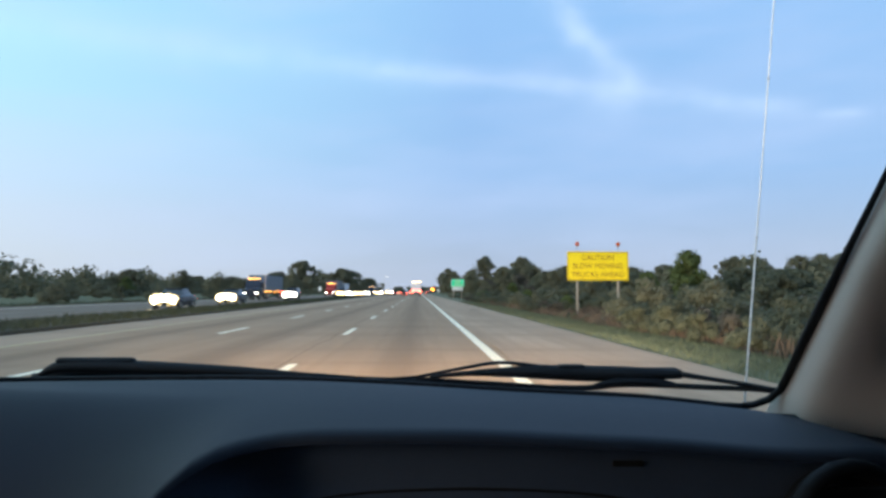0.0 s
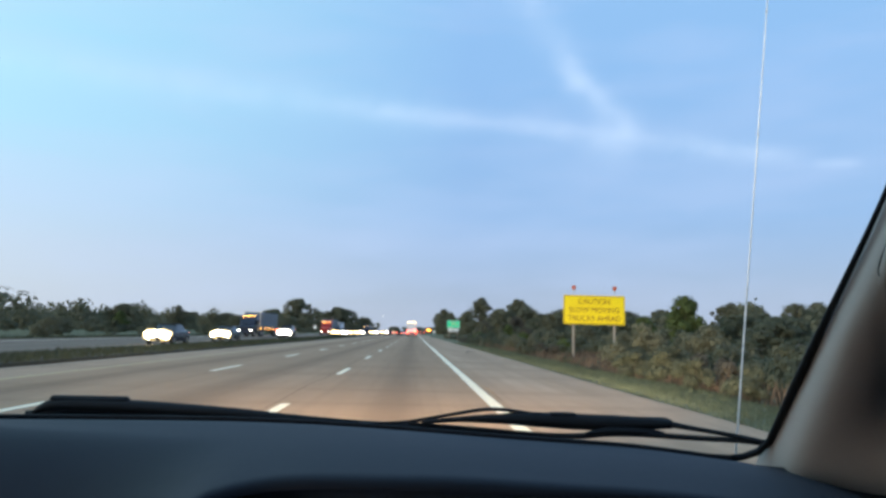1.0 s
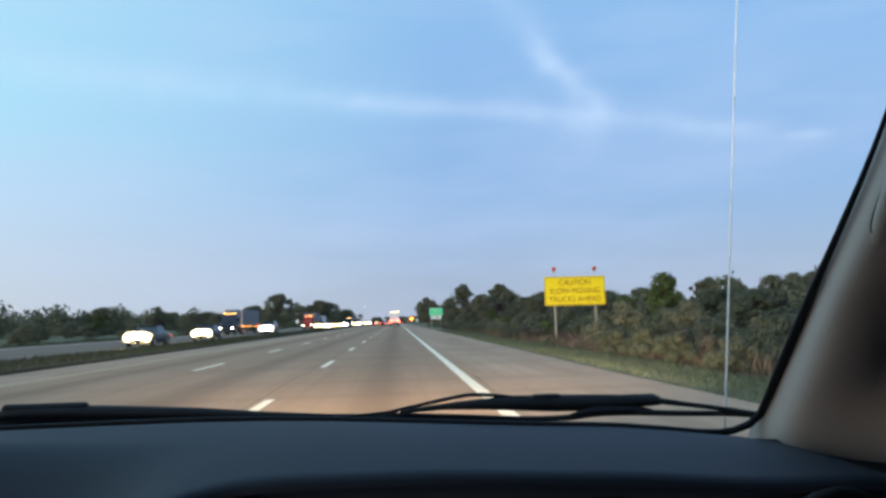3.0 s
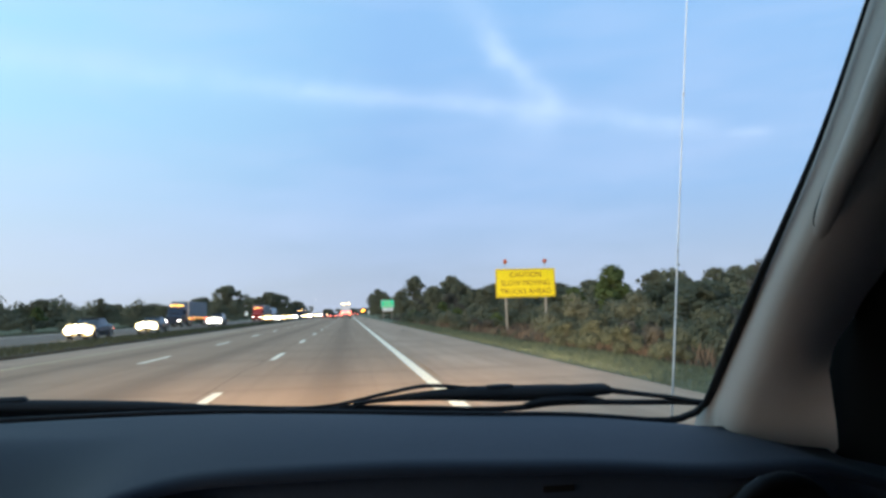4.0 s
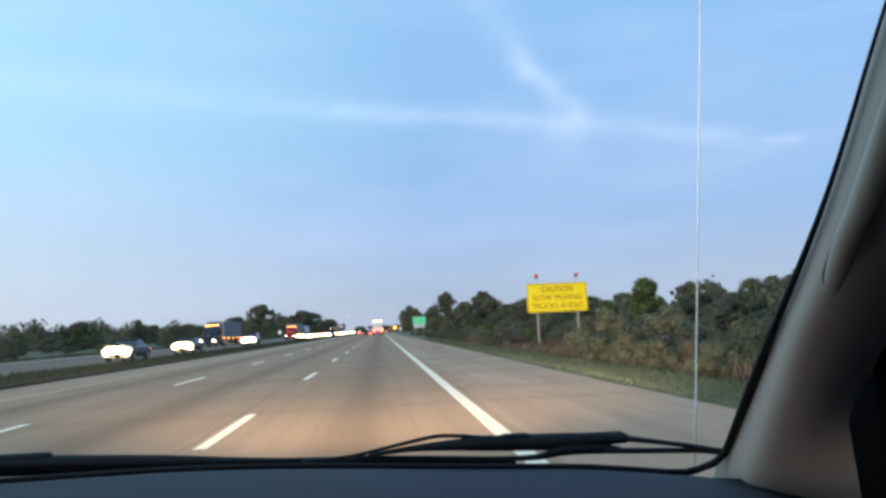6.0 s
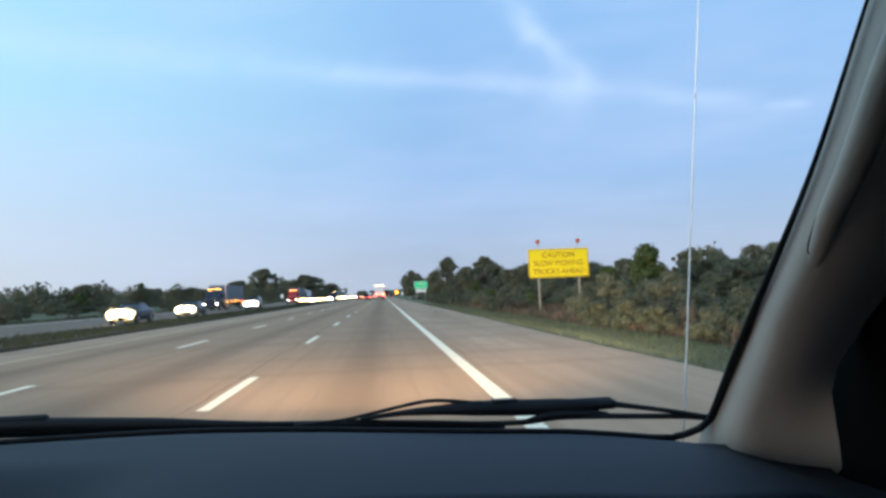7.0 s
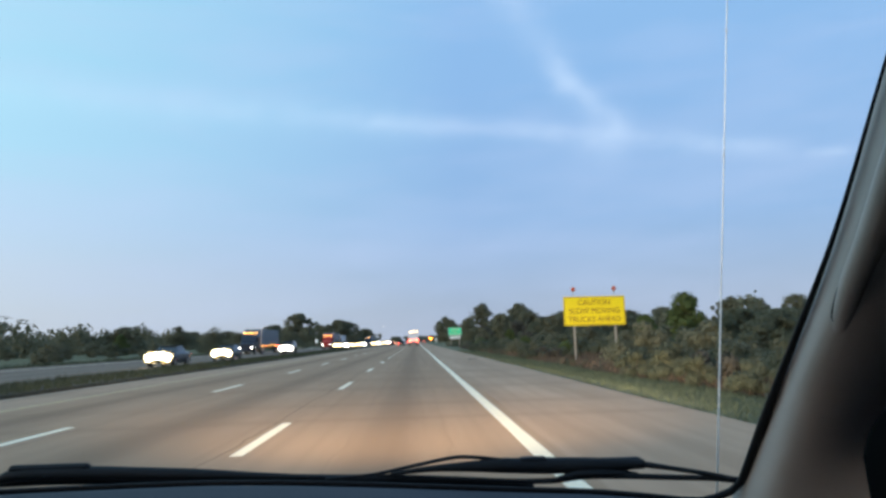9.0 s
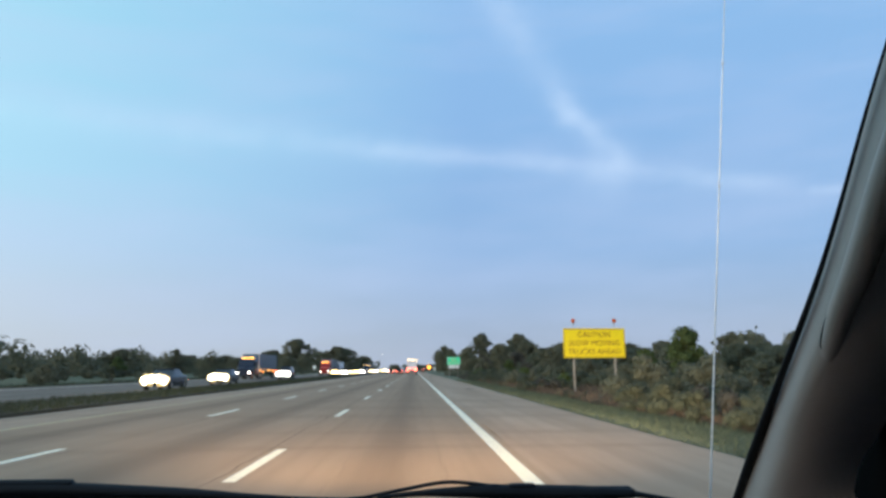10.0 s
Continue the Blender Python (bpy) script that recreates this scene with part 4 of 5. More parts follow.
box(bm, (0, 0.06, 1.2), (0.1, 0.08, 2.6), 0.01)
part("post", bm, "steel", board)

# a tall lamp far off, over the opposite carriageway, and a utility pole by the right-hand trees
lampost = thing("street_lamp", (-29.8, 620.0, 0.2), "tall distant road lamp with a lit head", "street lamp")
bm = bmesh.new()
tube(bm, [(0, 0, -0.3), (0, 0, 8), (0, 0, 13.5), (0.5, 0, 14.2), (2.2, 0, 14.4)], [0.16, 0.12, 0.08, 0.06, 0.05], 8)
part("pole", bm, "steel", lampost)
bm = bmesh.new()
box(bm, (2.5, 0, 14.35), (1.1, 0.7, 0.35), 0.08)
part("lamp_head", bm, "glow_cool", lampost)
pole = thing("utility_pole", (21.0, 420.0, 0.0), "bare grey utility pole among the trees", "utility pole")
bm = bmesh.new()
cyl(bm, (0, 0, -0.5), (0.05, 0, 12.0), 0.22, 0.14)
part("shaft", bm, "wood", pole)
bm = bmesh.new()
box(bm, (0.05, 0, 11.2), (2.2, 0.14, 0.14), 0.02)
part("crossarm", bm, "wood", pole)
for mx, my in ((-34.5, 250.0), (-34.5, 300.0)):
    mk = thing("roadside_post", (mx, my, ground_z(mx, my)), "small pale marker panel on a post", "marker post")
    bm = bmesh.new()
    box(bm, (0, 0, 1.0), (0.1, 0.1, 2.4), 0.01)
    part("post", bm, "wood", mk)
    bm = bmesh.new()
    box(bm, (0, -0.07, 2.4), (0.9, 0.03, 1.3), 0.01)
    part("panel", bm, "sign_white", mk)


# scraps of burst tyre on the shoulder
for sx, sy, turn in ((3.75, 47.0, 0.4), (3.2, 138.0, 1.1), (4.1, 158.0, 0.2)):
    scrap = thing("tyre_scrap", (sx, sy, 0.0), "curled black scrap of tyre tread on the shoulder", "debris")
    scrap.rotation_euler = (0, 0, turn)
    bm = bmesh.new()
    rows = []
    for i in range(12):
        a = i / 11
        z = 0.02 + 0.09 * math.sin(a * math.pi) ** 2 + 0.03 * math.sin(a * 9)
        rows.append([(-0.35 + 0.7 * a, -0.10 + 0.03 * math.sin(a * 7), z), (-0.35 + 0.7 * a, 0.0, z + 0.02), (-0.35 + 0.7 * a, 0.10 + 0.02 * math.sin(a * 5), z)])
    sheet(bm, rows)
    bmesh.ops.solidify(bm, geom=bm.faces[:], thickness=0.02)
    part("tread", bm, "tyre", scrap)


# ---------------------------------------------------------------- vehicles (built with the front towards -y)
def wheel(parent, x, y, r, w=0.22):
    bm = bmesh.new()
    cyl(bm, (x - w / 2, y, r), (x + w / 2, y, r), r, n=20)
    t = part("wheel", bm, "tyre", parent)
    bm = bmesh.new()
    cyl(bm, (x - w / 2 - 0.01, y, r), (x + w / 2 + 0.01, y, r), r * 0.6, n=14)
    part("rim", bm, "rim", t)


def loft(bm, stations):
    """Closed rings, lofted nose to tail: (y, half width low, half width high, z low, z shoulder, z top)."""
    rings = []
    for y, wl, wh, zl, zs, zt in stations:
        ring = [(-wl, zl), (-wl * 1.03, (zl + zs) / 2), (-wl, zs), (-wh, zt - 0.02), (-wh * 0.7, zt), (wh * 0.7, zt), (wh, zt - 0.02), (wl, zs), (wl * 1.03, (zl + zs) / 2), (wl, zl)]
        rings.append([bm.verts.new((x, y, z)) for x, z in ring])
    for a, b in zip(rings, rings[1:]):
        for j in range(len(a)):
            bm.faces.new((a[j], a[(j + 1) % len(a)], b[(j + 1) % len(a)], b[j]))
    bm.faces.new(rings[0][::-1])
    bm.faces.new(rings[-1])
    bmesh.ops.recalc_face_normals(bm, faces=bm.faces)


def lamp_or_glare(x, y, z, rx, rz, rng):
    """A bulging lamp glass or glare shell with a slightly uneven rim."""
    bm = bmesh.new()
    bmesh.ops.create_uvsphere(bm, u_segments=14, v_segments=8, radius=1.0)
    ph = rng.uniform(0, 6.28)
    for v in bm.verts:
        a = math.atan2(v.co.z, v.co.x)
        k = 1 + 0.10 * math.sin(3 * a + ph) + 0.07 * math.sin(5 * a - 2 * ph)
        v.co = (x + v.co.x * rx * k, y + v.co.y * 0.06, z + v.co.z * rz * k)
    return bm


def make_car(name, loc, paint, lamp, label, suv=False, flip=False, lit=1.0):
    ob = thing(name, loc, label, "car", "traffic")
    if flip:
        ob.rotation_euler = (0, 0, math.pi)
    up = 0.22 if suv else 0.0
    rng = random.Random(int(loc[1] * 7))
    glow = "glow_cool" if lamp == "lamp_white" else "glow_warm"
    bm = bmesh.new()
    loft(bm, [(-2.25, 0.72, 0.60, 0.35, 0.55, 0.66), (-2.1, 0.85, 0.72, 0.25, 0.66 + up / 2, 0.76 + up / 2), (-1.0, 0.9, 0.80, 0.22, 0.84 + up / 2, 0.95 + up / 2),
              (-0.95, 0.9, 0.80, 0.22, 0.86 + up / 2, 0.98 + up / 2), (1.5 + up, 0.9, 0.80, 0.22, 0.90 + up / 2, 1.0 + up / 2), (2.1, 0.86, 0.74, 0.25, 0.88 + up / 2, 1.0 + up / 2), (2.3, 0.78, 0.7, 0.34, 0.70, 0.84 + up / 2)])
    part("body", bm, paint, ob, "", smooth=False)
    bm = bmesh.new()
    back = 2.0 if suv else 1.35
    loft(bm, [(-1.0, 0.80, 0.74, 0.90 + up / 2, 0.95 + up / 2, 0.99 + up / 2), (-0.2, 0.79, 0.62, 0.92 + up / 2, 1.02 + up / 2, 1.42 + up * 1.6), (0.9, 0.79, 0.62, 0.92 + up / 2, 1.02 + up / 2, 1.45 + up * 1.6),
              (back, 0.78, 0.66, 0.92 + up / 2, 0.98 + up / 2, (1.35 + up * 1.6) if suv else 1.04)])
    part("glasshouse", bm, "car_glass", ob, "dark glass cabin")
    bm = bmesh.new()
    box(bm, (0, 0.40, 1.445 + up * 1.6), (1.18, 1.35, 0.03), 0.012)
    part("roof", bm, paint, ob)
    for sx in (-0.58, 0.58):
        # low beam swollen by lit to its glare; halos, inner and lower lobes are added glare, all of uneven outline
        zl = 0.66 + up / 2
        lens = part("headlight", lamp_or_glare(sx, -2.24, zl, 0.135 * lit, 0.120 * lit, rng), lamp, ob, "lit headlight", smooth=True)
        part("glare_halo", lamp_or_glare(sx, -2.19, zl, 0.195 * lit, 0.175 * lit, rng), glow, lens, "glowing shell added as a halo of headlight glare", smooth=True)
        inner = part("high_beam", lamp_or_glare(sx * 0.42, -2.25, zl + 0.04, 0.135 * lit, 0.135 * lit, rng), lamp, ob, "inner glowing lobe added to widen the headlight glare", smooth=True)
        part("glare_halo", lamp_or_glare(sx * 0.42, -2.20, zl + 0.04, 0.170 * lit, 0.185 * lit, rng), glow, inner, "glowing shell added as a halo of headlight glare", smooth=True)
        part("lower_glare", lamp_or_glare(sx * 0.78, -2.22, zl - 0.20, 0.105 * lit, 0.055 * lit, rng), glow, ob, "dim lower lobe added to widen the headlight glare", smooth=True)
        bm = bmesh.new()
        box(bm, (sx * 1.16, 2.27, 0.74 + up), (0.30, 0.08, 0.16), 0.03)
        part("tail_light", bm, "lamp_red", ob, "lit red tail light")
        for yy in (-1.42, 1.35):
            wheel(ob, sx * 1.40, yy, 0.33)
    bm = bmesh.new()
    box(bm, (0, -2.27, 0.48), (0.9, 0.05, 0.2), 0.015)
    part("grille", bm, "black", ob)
    return ob


def make_truck(name, loc, cab, skin, label, length=14.5, top=3.9, lamp="lamp_white", flip=False, glow=True, category="truck"):
    ob = thing(name, loc, label, category, "traffic")
    if flip:
        ob.rotation_euler = (0, 0, math.pi)
    bm = bmesh.new()
    loft(bm, [(-6.3, 1.0, 0.8, 0.5, 1.2, 1.5), (-6.0, 1.05, 0.85, 0.5, 1.5, 1.75), (-4.7, 1.15, 1.05, 0.6, 1.7, 1.95), (-4.2, 1.2, 1.1, 0.6, 1.9, 2.75), (-3.6, 1.22, 1.12, 0.6, 2.5, 3.1), (-1.9, 1.22, 1.12, 0.6, 2.8, top - 0.25)])
    cabp = part("cab", bm, cab, ob)
    bm = bmesh.new()
    box(bm, (0, -4.43, 2.28), (1.9, 0.06, 0.66), 0.03, Matrix.Rotation(radians(-28), 3, "X"))
    part("windscreen", bm, "car_glass", cabp)
    bm = bmesh.new()
    box(bm, (0, -6.2, 1.1), (1.2, 0.10, 0.8), 0.04)
    part("grille", bm, "rim", cabp)
    for sx in (-1.32, 1.32):
        bm = bmesh.new()
        cyl(bm, (sx * 0.94, -1.7, 1.0), (sx * 0.94, -1.7, top), 0.09)
        part("exhaust_stack", bm, "rim", cabp)
        bm = bmesh.new()
        box(bm, (sx, -4.1, 2.2), (0.24, 0.1, 0.7), 0.03)
        part("mirror", bm, "black", cabp)
    bm = bmesh.new()
    box(bm, (0, length / 2 - 1.5, (1.15 + top) / 2), (2.55, length, top - 1.15), 0.04)
    tr = part("trailer", bm, skin, ob, "box trailer body")
    n = 12
    for i in range(1, n):
        for sx in (-1.285, 1.285):
            bm = bmesh.new()
            box(bm, (sx, -1.5 + length * i / n, (1.2 + top) / 2), (0.02, 0.05, top - 1.25), 0.004)
            part("rib", bm, skin, tr)
    bm = bmesh.new()
    box(bm, (0, length / 2 - 1.5, 1.03), (2.2, length - 0.4, 0.16), 0.02)
    part("chassis", bm, "black", tr)
    for sx in (-0.85, 0.85):
        bm = bmesh.new()
        bmesh.ops.create_uvsphere(bm, u_segments=14, v_segments=8, radius=1.0)
        bmesh.ops.scale(bm, verts=bm.verts, vec=(0.24, 0.12, 0.18))
        bmesh.ops.translate(bm, verts=bm.verts, vec=(sx, -6.2, 0.95))
        part("headlight", bm, lamp, ob, "lit headlight", smooth=True)
        bm = bmesh.new()
        box(bm, (sx * 1.25, length - 1.44, 1.05), (0.36, 0.08, 0.20), 0.02)
        part("tail_light", bm, "lamp_red", ob, "lit red tail light")
        for yy in (-5.3, -1.2, 0.1, length - 4.3, length - 3.0):
            wheel(ob, sx * 1.28, yy, 0.5, 0.3)
    for i in range(5):
        bm = bmesh.new()
        box(bm, (-0.8 + 0.4 * i, -3.62, 3.16), (0.2, 0.12, 0.09), 0.02)
        part("roof_marker", bm, "lamp_amber", ob, "lit amber roof marker")
        for sx in (-1.30, 1.30):
            bm = bmesh.new()
            box(bm, (sx, -1.0 + (length - 1.2) * i / 4, 1.2), (0.08, 0.26, 0.13), 0.02)
            part("side_marker", bm, "lamp_red" if i == 4 else "lamp_amber", ob, "lit side marker")
    return ob


make_truck("grey_box_truck", (-25.3, 114.0, 0), "body_dark", "trailer_grey", "dark blue-grey box-trailer truck with amber markers", 14.0, 3.8)
make_truck("white_box_truck", (-25.2, 232.0, 0), "body_dark", "trailer_white", "white box-trailer truck with lit markers on the opposite carriageway", 14.5, 3.75)
make_truck("red_tractor_truck", (-21.6, 180.0, 0), "body_red", "trailer_grey", "red tractor truck with lit amber roof markers", 13.0, 3.9)
make_car("sedan", (-17.8, 52.5, 0), "body_dark", "lamp_glare", "dark sedan with dazzling warm headlights on the opposite carriageway", lit=2.25)
make_car("sedan", (-17.9, 69.0, 0), "body_dark", "lamp_glare", "dark blue sedan with warm headlights on the opposite carriageway", lit=2.2)
make_car("sport_utility_car", (-17.8, 101.0, 0), "body_dark", "lamp_white", "dark high car with white headlights on the opposite carriageway", True, lit=2.4)
for i, (x, y, w) in enumerate(((-17.8, 165, 1), (-17.6, 182, 0), (-17.8, 200, 1), (-21.4, 214, 0), (-17.7, 222, 1), (-17.8, 246, 0), (-21.5, 285, 1), (-17.8, 305, 1), (-17.8, 340, 0), (-21.5, 365, 1), (-17.8, 400, 1),
                               (-17.8, 470, 0), (-21.6, 520, 1), (-17.8, 600, 1))):
    make_car("sedan", (x, y, 0), ("body_dark", "body_silver")[i % 2], ("lamp_white", "lamp_warm")[w],
             ("dark", "silver")[i % 2] + " car far off with lit headlights on the opposite carriageway", i % 3 == 0, lit=2.5)
for x, y in ((-21.6, 330.0), (-25.4, 420.0)):
    make_truck("grey_box_truck", (x, y, 0), "body_dark", "trailer_grey", "dark truck far off with lit headlights and amber markers", 13.0, 3.9)
ahead = make_truck("white_box_truck", (-0.6, 196.0, 0), "body_white", "body_white", "white box truck seen from behind with red lights", 9.0, 3.9, flip=True)
# lower row: red markers; top row: glowing bars for the headlit white rear
for bx, bz in ((-0.9, 3.75), (0.0, 3.75), (0.9, 3.75), (-1.05, 1.5), (1.05, 1.5), (-0.5, 1.5), (0.5, 1.5)):
    bm = bmesh.new()
    box(bm, (bx, 7.54, bz), (0.42, 0.06, 0.22), 0.03)
    part("rear_marker", bm, "lamp_red" if bz < 2 else "lamp_warm", ahead, "lit red rear marker" if bz < 2 else "pale glowing bar for headlamp light thrown back by the truck's rear")
for x, y, c in ((-4.1, 205, "body_dark"), (-4.0, 262, "body_silver"), (-7.8, 240, "body_dark"), (-7.7, 330, "body_dark"), (-4.1, 350, "body_silver"), (-0.4, 300, "body_dark"), (-0.3, 420, "body_dark"), (-4.0, 470, "body_dark")):
    make_car("sedan", (x, y, 0), c, "lamp_white", ("dark" if c == "body_dark" else "silver") + " car ahead with red tail lights", flip=True)
make_car("sport_utility_car", (4.0, 352.0, 0), "body_dark", "lamp_white", "dark car stopped on the shoulder with red tail lights", True, flip=True)


# ---------------------------------------------------------------- far houses and a pylon beyond the scrub
def make_house(loc, turn, label):
    ob = thing("house", loc, label, "house")
    ob.rotation_euler = (0, 0, turn)
    bm = bmesh.new()
    box(bm, (0, 0, 1.5), (12, 7.5, 3.4), 0.02)
    part("wall", bm, "building", ob, "pale siding wall")
    bm = bmesh.new()
    vs = [bm.verts.new(p) for p in ((-6.4, -4.2, 3.1), (6.4, -4.2, 3.1), (6.4, 4.2, 3.1), (-6.4, 4.2, 3.1), (-6.4, 0, 5.3), (6.4, 0, 5.3))]
    for q in ((0, 1, 5, 4), (2, 3, 4, 5), (0, 4, 3), (1, 2, 5), (0, 3, 2, 1)):
        bm.faces.new([vs[i] for i in q])
    part("roof", bm, "roof", ob, "grey pitched roof")
    for wx in (-4.2, -1.4, 3.6):
        bm = bmesh.new()
        box(bm, (wx, -3.77, 1.8), (1.2, 0.06, 1.3), 0.01)
        win = part("window", bm, "sign_white", ob, "white window frame")
        bm = bmesh.new()
        box(bm, (wx, -3.81, 1.8), (1.0, 0.04, 1.1), 0.005)
        part("pane", bm, "car_glass", win)
    bm = bmesh.new()
    box(bm, (1.2, -3.78, 1.1), (1.0, 0.08, 2.1), 0.01)
    part("door", bm, "body_dark", ob)
    return ob


make_house((146.0, 200.0, ground_z(146.0)), 0.2, "small pale house with a grey roof far off")
make_house((60.5, 246.0, ground_z(60.5)), -0.3, "low white house with a grey roof behind scrub")

pylon = thing("power_pylon", (236.0, 320.0, ground_z(236.0)), "grey lattice power pylon far off", "pylon")
for sx, sy in ((-1, -1), (1, -1), (1, 1), (-1, 1)):
    bm = bmesh.new()
    cyl(bm, (3.0 * sx, 3.0 * sy, -0.3), (0.5 * sx, 0.5 * sy, 22.0), 0.12, 0.09, 6)
    part("leg", bm, "steel", pylon)
bm = bmesh.new()
for i in range(8):
    z0, z1 = 22.0 * i / 8, 22.0 * (i + 1) / 8
    w0, w1 = 3.0 - 2.5 * i / 8, 3.0 - 2.5 * (i + 1) / 8
    for sx, sy, ex, ey in ((-1, -1, 1, -1), (1, -1, 1, 1), (1, 1, -1, 1), (-1, 1, -1, -1)):
        cyl(bm, (w0 * sx, w0 * sy, z0), (w1 * ex, w1 * ey, z1), 0.05, n=5)
part("lattice", bm, "steel", pylon)
for zz in (16.0, 19.0, 21.8):
    bm = bmesh.new()
    box(bm, (0, 0, zz), (8.5, 0.3, 0.3), 0.03)
    part("crossarm", bm, "steel", pylon)


# ---------------------------------------------------------------- plants
def leaf_mesh(name, lobes, per_lobe, size, mat, rng, flatten=0.8):
    """Small leaf sprays on the shells of many uneven lobes."""
    vs, fs = [], []
    for (cx, cy, cz, r) in lobes:
        for _ in range(per_lobe):
            d = rng.normal(size=3)
            d /= np.linalg.norm(d)
            rad = r * (0.55 + 0.5 * rng.random()) if rng.random() > 0.13 else r * (1.0 + 0.22 * rng.random())
            p = np.array((cx, cy, cz)) + d * rad * np.array((1, 1, flatten))
            face = d + np.array((0, 0, 0.25)) + 0.42 * rng.normal(size=3)
            face /= np.linalg.norm(face)
            u = np.cross(face, rng.normal(size=3))
            u /= (np.linalg.norm(u) + 1e-9)
            w = np.cross(face, u)
            s = size * (0.5 + rng.random())
            i = len(vs)
            vs += [tuple(p - u * s), tuple(p + w * s * 0.55), tuple(p + u * s), tuple(p - w * s * 0.55)]
            fs.append((i, i + 1, i + 2, i + 3))
    me = bpy.data.meshes.new(name)
    me.from_pydata(vs, [], fs)
    me.materials.append(M[mat])
    return me


def make_tree(label, h, w, mat, seed, lobes_n=46, per=60, leaf=0.22, low=0.22, category="tree", name="tree"):
    """Tapered trunk, limbs and a crown of leaf clumps; stands at the origin until it is moved."""
    rng = np.random.default_rng(seed)
    ob = thing(name, (0, 0, 0), label, category)
    bm = bmesh.new()
    top = h * 0.72
    trunk_r = 0.022 * h
    bend = [(rng.normal() * 0.02 * h * i, rng.normal() * 0.02 * h * i, top * i / 4 - (0.3 if i == 0 else 0)) for i in range(5)]
    tube(bm, bend, [trunk_r, trunk_r * 0.8, trunk_r * 0.55, trunk_r * 0.35, trunk_r * 0.15], 8)
    lobes = []
    for i in range(lobes_n):
        t = rng.random() ** 0.8
        z = h * (low + (0.97 - low) * t)
        prof = math.sin(math.pi * min(1, (0.18 if low > 0.1 else 0.36) + (0.80 if low > 0.1 else 0.62) * t)) ** 0.7
        a, q = rng.random() * TAU, rng.random() ** 0.55
        r = h * 0.105 * (0.6 + 0.8 * rng.random())
        rad = max(0.0, w / 2 * prof * q - r * 0.5) * (0.75 + 0.5 * rng.random())
        c = (math.cos(a) * rad, math.sin(a) * rad, min(z, h - r))
        lobes.append((*c, r))
        if i % 4 == 0:
            s = V(bend[min(3, 1 + int(3 * t * 0.8))])
            e = V(c)
            tube(bm, [s, s.lerp(e, 0.5) + V((0, 0, 0.03 * h)), e], [trunk_r * 0.4, trunk_r * 0.22, trunk_r * 0.08], 6, 1.0, 3)
    part("trunk", bm, "bark", ob)
    me = leaf_mesh("crown", lobes, per, leaf, mat, rng)
    cr = new("crown", me)
    cr.parent = ob
    return ob


def make_shrub(label, h, w, mat, seed, per=260, leaf=0.09):
    rng = np.random.default_rng(seed)
    ob = thing("shrub", (0, 0, 0), label, "shrub", "roadside shrubs")
    bm = bmesh.new()
    lobes = []
    for i in range(13):
        a, q = rng.random() * TAU, rng.random() ** 0.6
        z = h * (0.18 + 0.72 * rng.random() * (1 - 0.45 * q))
        r = h * (0.16 + 0.12 * rng.random())
        c = (math.cos(a) * q * (w / 2 - r * 0.4), math.sin(a) * q * (w / 2 - r * 0.4), z)
        lobes.append((*c, r))
        tube(bm, [(rng.normal() * 0.06, rng.normal() * 0.06, -0.2), (c[0] * 0.5, c[1] * 0.5, z * 0.6), c], [0.03, 0.018, 0.006], 5, 1.0, 2)
    part("stems", bm, "bark", ob)
    fo = new("foliage", leaf_mesh("foliage", lobes, per, leaf, mat, rng, 0.9))
    fo.parent = ob
    return ob


def at_place(x, y, s=1.0, sz=None, turn=None):
    t = random.uniform(0, TAU) if turn is None else turn
    return Matrix.LocRotScale((x, y, ground_z(x, y) - 0.05), Euler((0, 0, t)), (s, s, sz or s))


def plant(proto, places):
    """The first place takes the plant itself, the rest take copies."""
    for i, (x, y, s, sz) in enumerate(places):
        m = at_place(x, y, s, sz)
        if i == 0:
            first = m
        else:
            copy_thing(proto, m)
    proto.matrix_basis = first


tall = make_tree("tall dark green tree with an uneven open crown", 13.6, 9.5, "leaf_dark", 11, 70, 110, 0.26, 0.14)
round_ = make_tree("broad rounded dark tree beyond the far carriageway", 15.0, 25.0, "leaf_dark", 12, 130, 110, 0.38, 0.0)
slim = make_tree("slim dark green tree in a row", 11.0, 6.5, "leaf_dark", 13, 50, 90, 0.26, 0.08)
bright = make_tree("young bright green tree behind the shrubs", 5.4, 4.2, "leaf_green", 14, 50, 110, 0.15, 0.03)
olive = make_tree("bushy olive green tree behind the shrubs", 5.9, 9.0, "leaf_olive", 15, 80, 170, 0.14, 0.0)
scrub = make_tree("low dark green tree with a ragged crown", 7.8, 12.5, "leaf_dark", 16, 80, 100, 0.20, 0.0)
brown = make_tree("brownish tree turning to autumn colour", 7.5, 9.5, "leaf_brown", 17, 66, 97, 0.20, 0.0)
red = make_tree("reddish autumn tree among green ones", 4.2, 5.0, "leaf_red", 18, 34, 65, 0.18, 0.06)

plant(tall, [(23.6, 252, 1.0, 1.08), (17.5, 420, 1.1, 1.18), (22, 300, 0.8, 0.82), (20, 395, 0.9, 0.98), (14.8, 440, 0.9, 1.05)])
plant(round_, [(-65, 400, 1.0, 1.22), (-48, 445, 1.0, 1.05), (-56, 565, 1.4, 1.2), (-78, 590, 1.4, 1.1), (-98, 500, 1.2, 1.0), (-46, 640, 1.1, 0.9), (-92, 300, 0.6, 0.5), (33.5, 232, 0.52, 0.86), (40, 262, 0.6, 0.84)])
